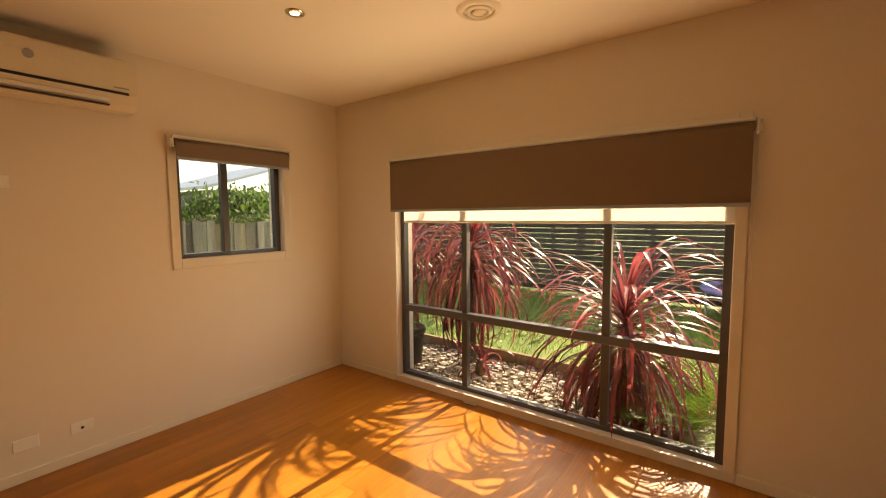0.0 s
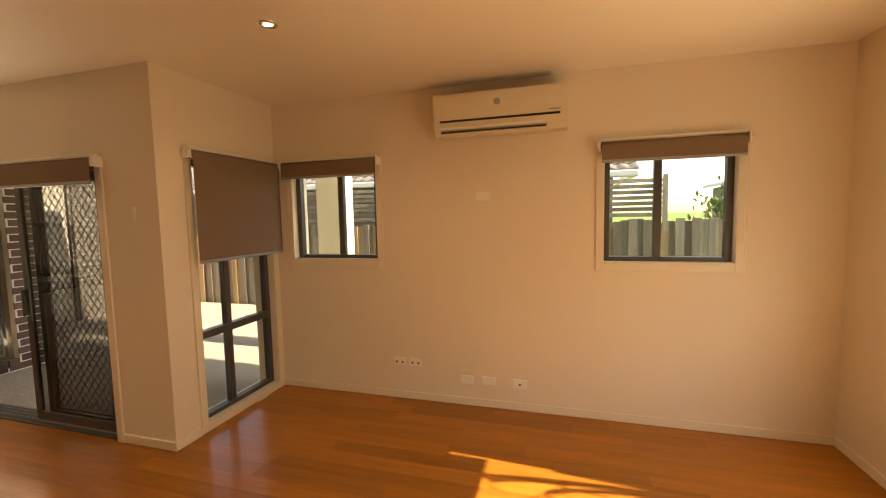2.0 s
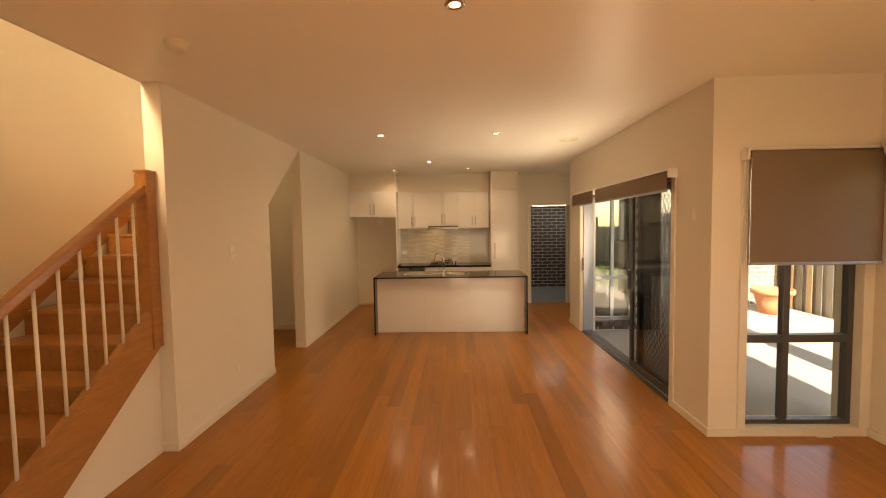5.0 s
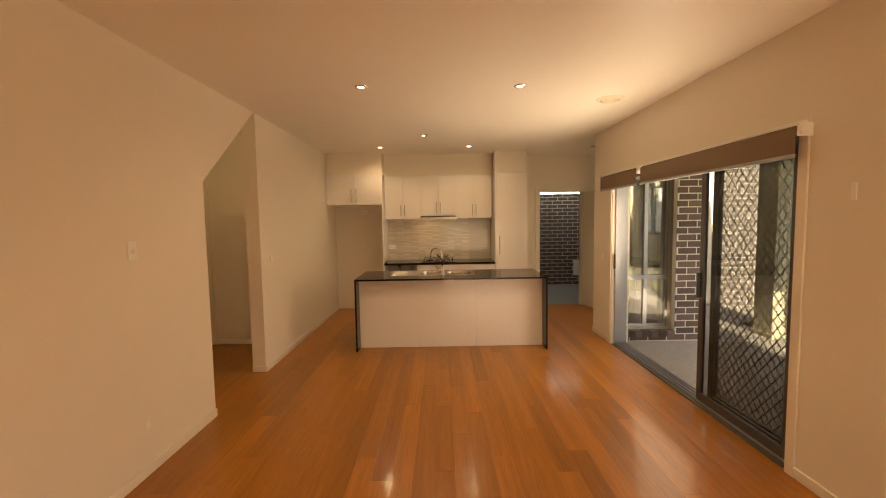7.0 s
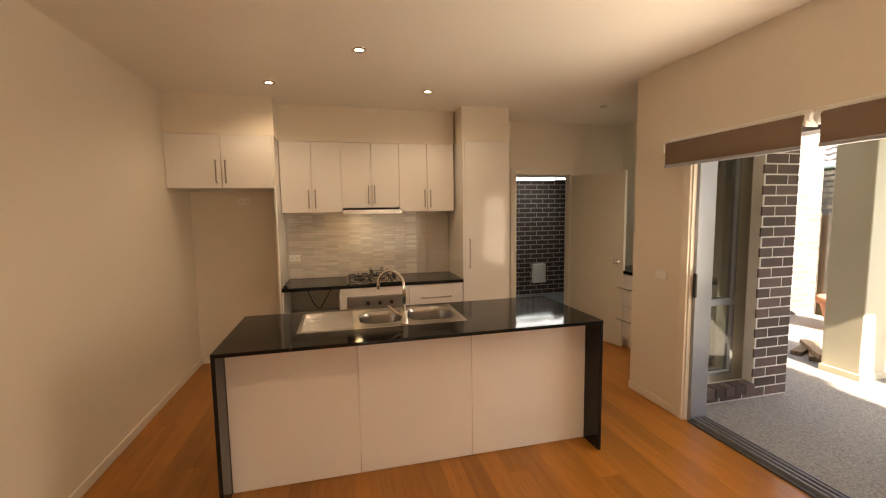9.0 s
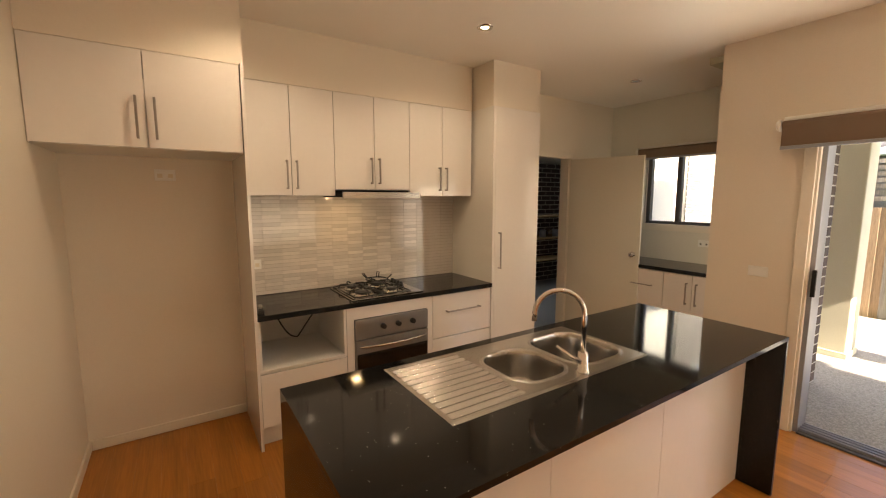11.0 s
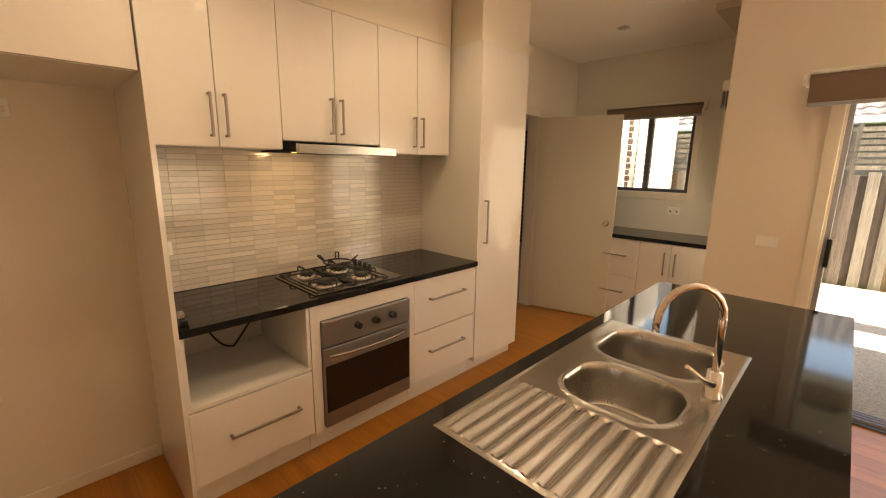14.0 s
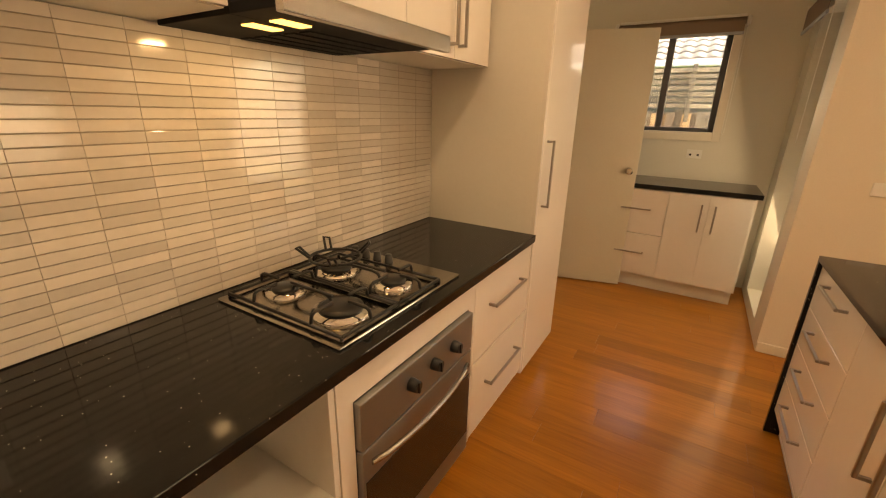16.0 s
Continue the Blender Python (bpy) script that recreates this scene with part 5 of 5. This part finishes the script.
cordyline(-2.05, 4.62, 1.28, 1, 230, 1.15)
cordyline(-2.85, 4.55, 1.35, 2, 110, 1.0)
cordyline(-0.33, 4.30, 0.66, 3, 260, 1.15)
cordyline(-1.75, 4.3, 0.06, 7, 45, 0.4)
rng = random.Random(11)
cy = thing("green_cycad", (0.18, 4.10, -0.13), "green cycad with stiff feathery fronds", "shrub")
bm = bmesh.new()
for k in range(26):
    yaw = k * 2.39996
    lift = rng.uniform(0.35, 1.35)
    L = rng.uniform(0.55, 0.8)
    d = Vector((math.cos(yaw), math.sin(yaw), 0))
    side = Vector((-math.sin(yaw), math.cos(yaw), 0))
    p, ang = Vector((0.18, 4.10, -0.05)), lift
    for i in range(22):
        step = d * math.cos(ang) + Vector((0, 0, math.sin(ang)))
        p = p + step * (L / 22)
        ang -= 0.035
        ll = 0.16 * math.sin(math.pi * min(1, 0.15 + i / 23)) + 0.015
        for sg in (1, -1):
            tip = p + side * sg * ll + step * ll * 0.7 + Vector((0, 0, 0.03))
            bm.faces.new([bm.verts.new(q) for q in (p - step * 0.008, p + step * 0.008, tip)])
part("fronds", bm, GREENLEAF, cy, "green feathered fronds")
lathe("trunk", [(0.0, 0.1), (0.09, 0.08), (0.11, 0.0)], (0.18, 4.10, -0.13), BARK, cy, 14)

bp = thing("garden_pot", (-2.62, 4.18, -0.13), "black plastic garden pot with a small plant", "plant pot")
lathe("pot", [(0.0, 0.0), (0.13, 0.0), (0.17, 0.36), (0.185, 0.36), (0.185, 0.41), (0.165, 0.41), (0.16, 0.34), (0, 0.34)], (-2.62, 4.18, -0.10), BLACK, bp, 26)
bm = bmesh.new()
for k in range(40):
    strap_leaf(bm, (-2.62, 4.18, 0.22), rng.uniform(0, 6.28), rng.uniform(0.3, 1.4), rng.uniform(0.15, 0.3), 0.012, 1.2, rng)
part("leaves", bm, TREELEAF, bp)
tagged(box("garden_bed", (-4.0, 3.2, N + 0.22, 4.85, -0.2, -0.115), SOIL), "garden bed of soil and pebbles", "garden bed", kind="structure")
for x0, x1 in ((-4.0, -1.6), (-1.59, 0.8), (0.81, 3.2)):
    tagged(box("timber_edging", (x0, x1, 4.85, 4.90, -0.2, 0.0), PALING, None, 0.004), "weathered timber garden edging", "edging", "garden bed edging")
bm = bmesh.new()
for k in range(2600):
    px, py = rng.uniform(-3.9, 2.0), N + 0.25 + 1.08 * rng.random()
    s_ = rng.uniform(0.012, 0.03)
    bmesh.ops.create_icosphere(bm, subdivisions=1, radius=s_, matrix=Matrix.Translation((px, py, -0.112 + s_ * 0.3)) @ Euler((rng.random() * 6, rng.random() * 6, 0)).to_matrix().to_4x4() @ Matrix.Diagonal((1, rng.uniform(0.6, 1), 0.6, 1))) if k < 900 else add_box(bm, px - s_, px + s_, py - s_ * 0.7, py + s_ * 0.7, -0.116, -0.112 + s_ * 0.6, 0, None)
tagged(part("pebbles", bm, PEBBLE), "pale pebbles and bark over the garden bed", "pebbles", kind="stuff")
verts, faces = [], []
for k in range(14000):
    px, py = rng.uniform(-6, 4.5), 4.92 + 4.4 * rng.random() ** 1.3
    a, h_ = rng.uniform(0, 6.28), rng.uniform(0.03, 0.075)
    dx, dy = 0.006 * math.cos(a), 0.006 * math.sin(a)
    lx, ly = rng.uniform(-0.03, 0.03), rng.uniform(-0.03, 0.03)
    n0 = len(verts)
    verts += [(px - dx, py - dy, -0.132), (px + dx, py + dy, -0.132), (px + lx, py + ly, -0.13 + h_)]
    faces.append((n0, n0 + 1, n0 + 2))
me = bpy.data.meshes.new("grass")
me.from_pydata(verts, [], faces)
me.materials.append(BLADE)
tagged(new("grass", me), "short green lawn grass", "grass", kind="stuff")

tr = thing("trampoline_mat", (0.7, 8.0, -0.13), "purple padded garden trampoline", "trampoline")
lathe("pad", [(0.75, 0.60), (0.95, 0.60), (0.97, 0.57), (0.95, 0.55), (0.75, 0.56)], (0.9, 8.2, -0.13), PURPLE, tr, 36, "purple safety pad")
lathe("mat", [(0, 0.575), (0.76, 0.58)], (0.9, 8.2, -0.13), BLACK, tr, 36)
for k in range(6):
    a = k * math.pi / 3
    tube("leg", [(0.9 + 0.88 * math.cos(a), 8.2 + 0.88 * math.sin(a), -0.13), (0.9 + 0.88 * math.cos(a), 8.2 + 0.88 * math.sin(a), 0.43)], 0.02, ALU_LIGHT, tr, 8)


def tree(x, y, h, r, seed, material=TREELEAF):
    rng = random.Random(seed)
    t = thing("tree", (x, y, -0.13), "leafy green garden tree beyond the fence", "tree", "trees beyond the fence")
    bm = bmesh.new()
    add_tube(bm, [(x, y, -0.13), (x + 0.1, y, h * 0.4), (x, y + 0.1, h * 0.75)], [0.16, 0.11, 0.05], 8)
    limbs = []
    for k in range(7):
        a = k * 2.4
        e = Vector((x + r * 0.6 * math.cos(a), y + r * 0.6 * math.sin(a), h * (0.55 + 0.05 * k)))
        add_tube(bm, [(x, y, h * (0.35 + 0.05 * k)), e], [0.05, 0.02], 6)
        limbs.append(e)
    part("trunk", bm, BARK, t)
    limbs.append(Vector((x, y, h * 0.85)))
    vs, fs = [], []
    for k in range(2200):
        c = rng.choice(limbs) + Vector((rng.gauss(0, r * 0.3), rng.gauss(0, r * 0.3), rng.gauss(0, h * 0.09)))
        q = Euler((rng.random() * 6, rng.random() * 6, rng.random() * 6)).to_matrix()
        s = rng.uniform(0.06, 0.13)
        n0 = len(vs)
        vs += [tuple(c + q @ Vector(o_) * s) for o_ in ((-1, 0, 0), (0, -0.45, 0.1), (1, 0, 0), (0, 0.45, 0.1))]
        fs.append((n0, n0 + 1, n0 + 2, n0 + 3))
    me = bpy.data.meshes.new("crown")
    me.from_pydata(vs, [], fs)
    me.materials.append(material)
    o = new("crown", me)
    attach(o, t)


tree(-12.5, 7.0, 2.5, 1.5, 1)
tree(-15.0, 9.5, 2.6, 1.6, 2, GREENLEAF)
tree(-12.2, 12.5, 3.4, 1.7, 3)
tree(-3.5, 13.0, 4.5, 2.0, 4)
tree(1.5, 12.5, 4.2, 2.0, 5)
tree(4.5, 12.8, 4.6, 2.1, 6)
fh = thing("far_house", (-22, 12, -0.13), "distant house with a blue-grey roof", "house")
box("wall", (-27, -20, 10, 20, -0.13, 2.9), PALE_BRICK, fh)
sloped("roof", -27.5, -19.5, 9.6, 2.9, 15, 4.6, 0.15, ALU_LIGHT, fh)

# ---- splashback tiles ----
spl = thing("splashback", (0.3, K, 0.877), "cream glazed tile splashback in a stacked grid", "splashback", kind="structure")
box("grout", (-0.574, 1.276, K + 0.0005, K + 0.006, 0.8755, 1.609), GROUT, spl)
TW, TH = 0.1295, 0.7325 / 26


def tile_shape(b_, x0, x1, y, z):
    add_box(b_, x0 + 0.0003, x1 - 0.0003, y, y + 0.0055, z + 0.0012, z + TH - 0.0012, 0.0008)


b_ = bmesh.new()
tile_shape(b_, 0, TW, 0, 0)
tile_mesh = bpy.data.meshes.new("tile")
b_.to_mesh(tile_mesh)
b_.free()
tile_mesh.materials.append(TILE)
rest_tiles = bmesh.new()
for i in range(-4, 12):
    xa, xb = 0.8635 - (i + 1) * TW, 0.8635 - i * TW
    for j in range(26):
        z = 0.8765 + j * TH
        if xb <= 1.276 and xa >= -0.574 and i < 8:
            o = new("tile", tile_mesh)
            o.location = (xa, K + 0.006, z)
            attach(o, spl)
        elif min(xb, 1.276) - max(xa, -0.574) > 0.01:
            tile_shape(rest_tiles, max(xa, -0.574), min(xb, 1.276), K + 0.006, z)
tagged(part("tile_ends", rest_tiles, TILE, spl), kind="stuff")

# ---- floorboards ----
rng = random.Random(4)
lengths = [0.9, 1.3, 1.8, 2.4]
board_mesh = {}
for L in lengths:
    b_ = bmesh.new()
    add_box(b_, -0.0648, 0.0648, 0.0004, L - 0.0004, -0.016, 0.0, 0.0006)
    m_ = bpy.data.meshes.new("floorboard")
    b_.to_mesh(m_)
    b_.free()
    m_.materials.append(PLANK)
    board_mesh[L] = m_
rest = bmesh.new()
col = 0
xx = W + 0.065
while xx < 4.35:
    y = K - rng.random() * 1.2
    while y < N:
        L = rng.choice(lengths)
        a, b_ = max(y, K + 0.001), min(y + L, (N if xx < 3.3 else -2.36) - 0.001)
        if xx < X - 0.02 and b_ > -4.72 and a < S:
            # the patio bites into the plan here
            for lo, hi in ((a, min(b_, -4.74)), (max(a, S), b_)):
                if hi - lo > 0.02:
                    add_box(rest, xx - 0.0648, xx + 0.0648, lo + 0.0004, hi - 0.0004, -0.016, 0.0)
        elif b_ - a > 0.05:
            if a == y and b_ == y + L and xx < 2.25:
                o = new("floorboard", board_mesh[L])
                o.location = (xx, y, 0)
                attach(o, floor)
            else:
                add_box(rest, xx - 0.0648, xx + 0.0648, a + 0.0004, b_ - 0.0004, -0.016, 0.0)
        y += L
    xx += 0.13
tagged(part("floorboard_ends", rest, PLANK, floor), kind="stuff")
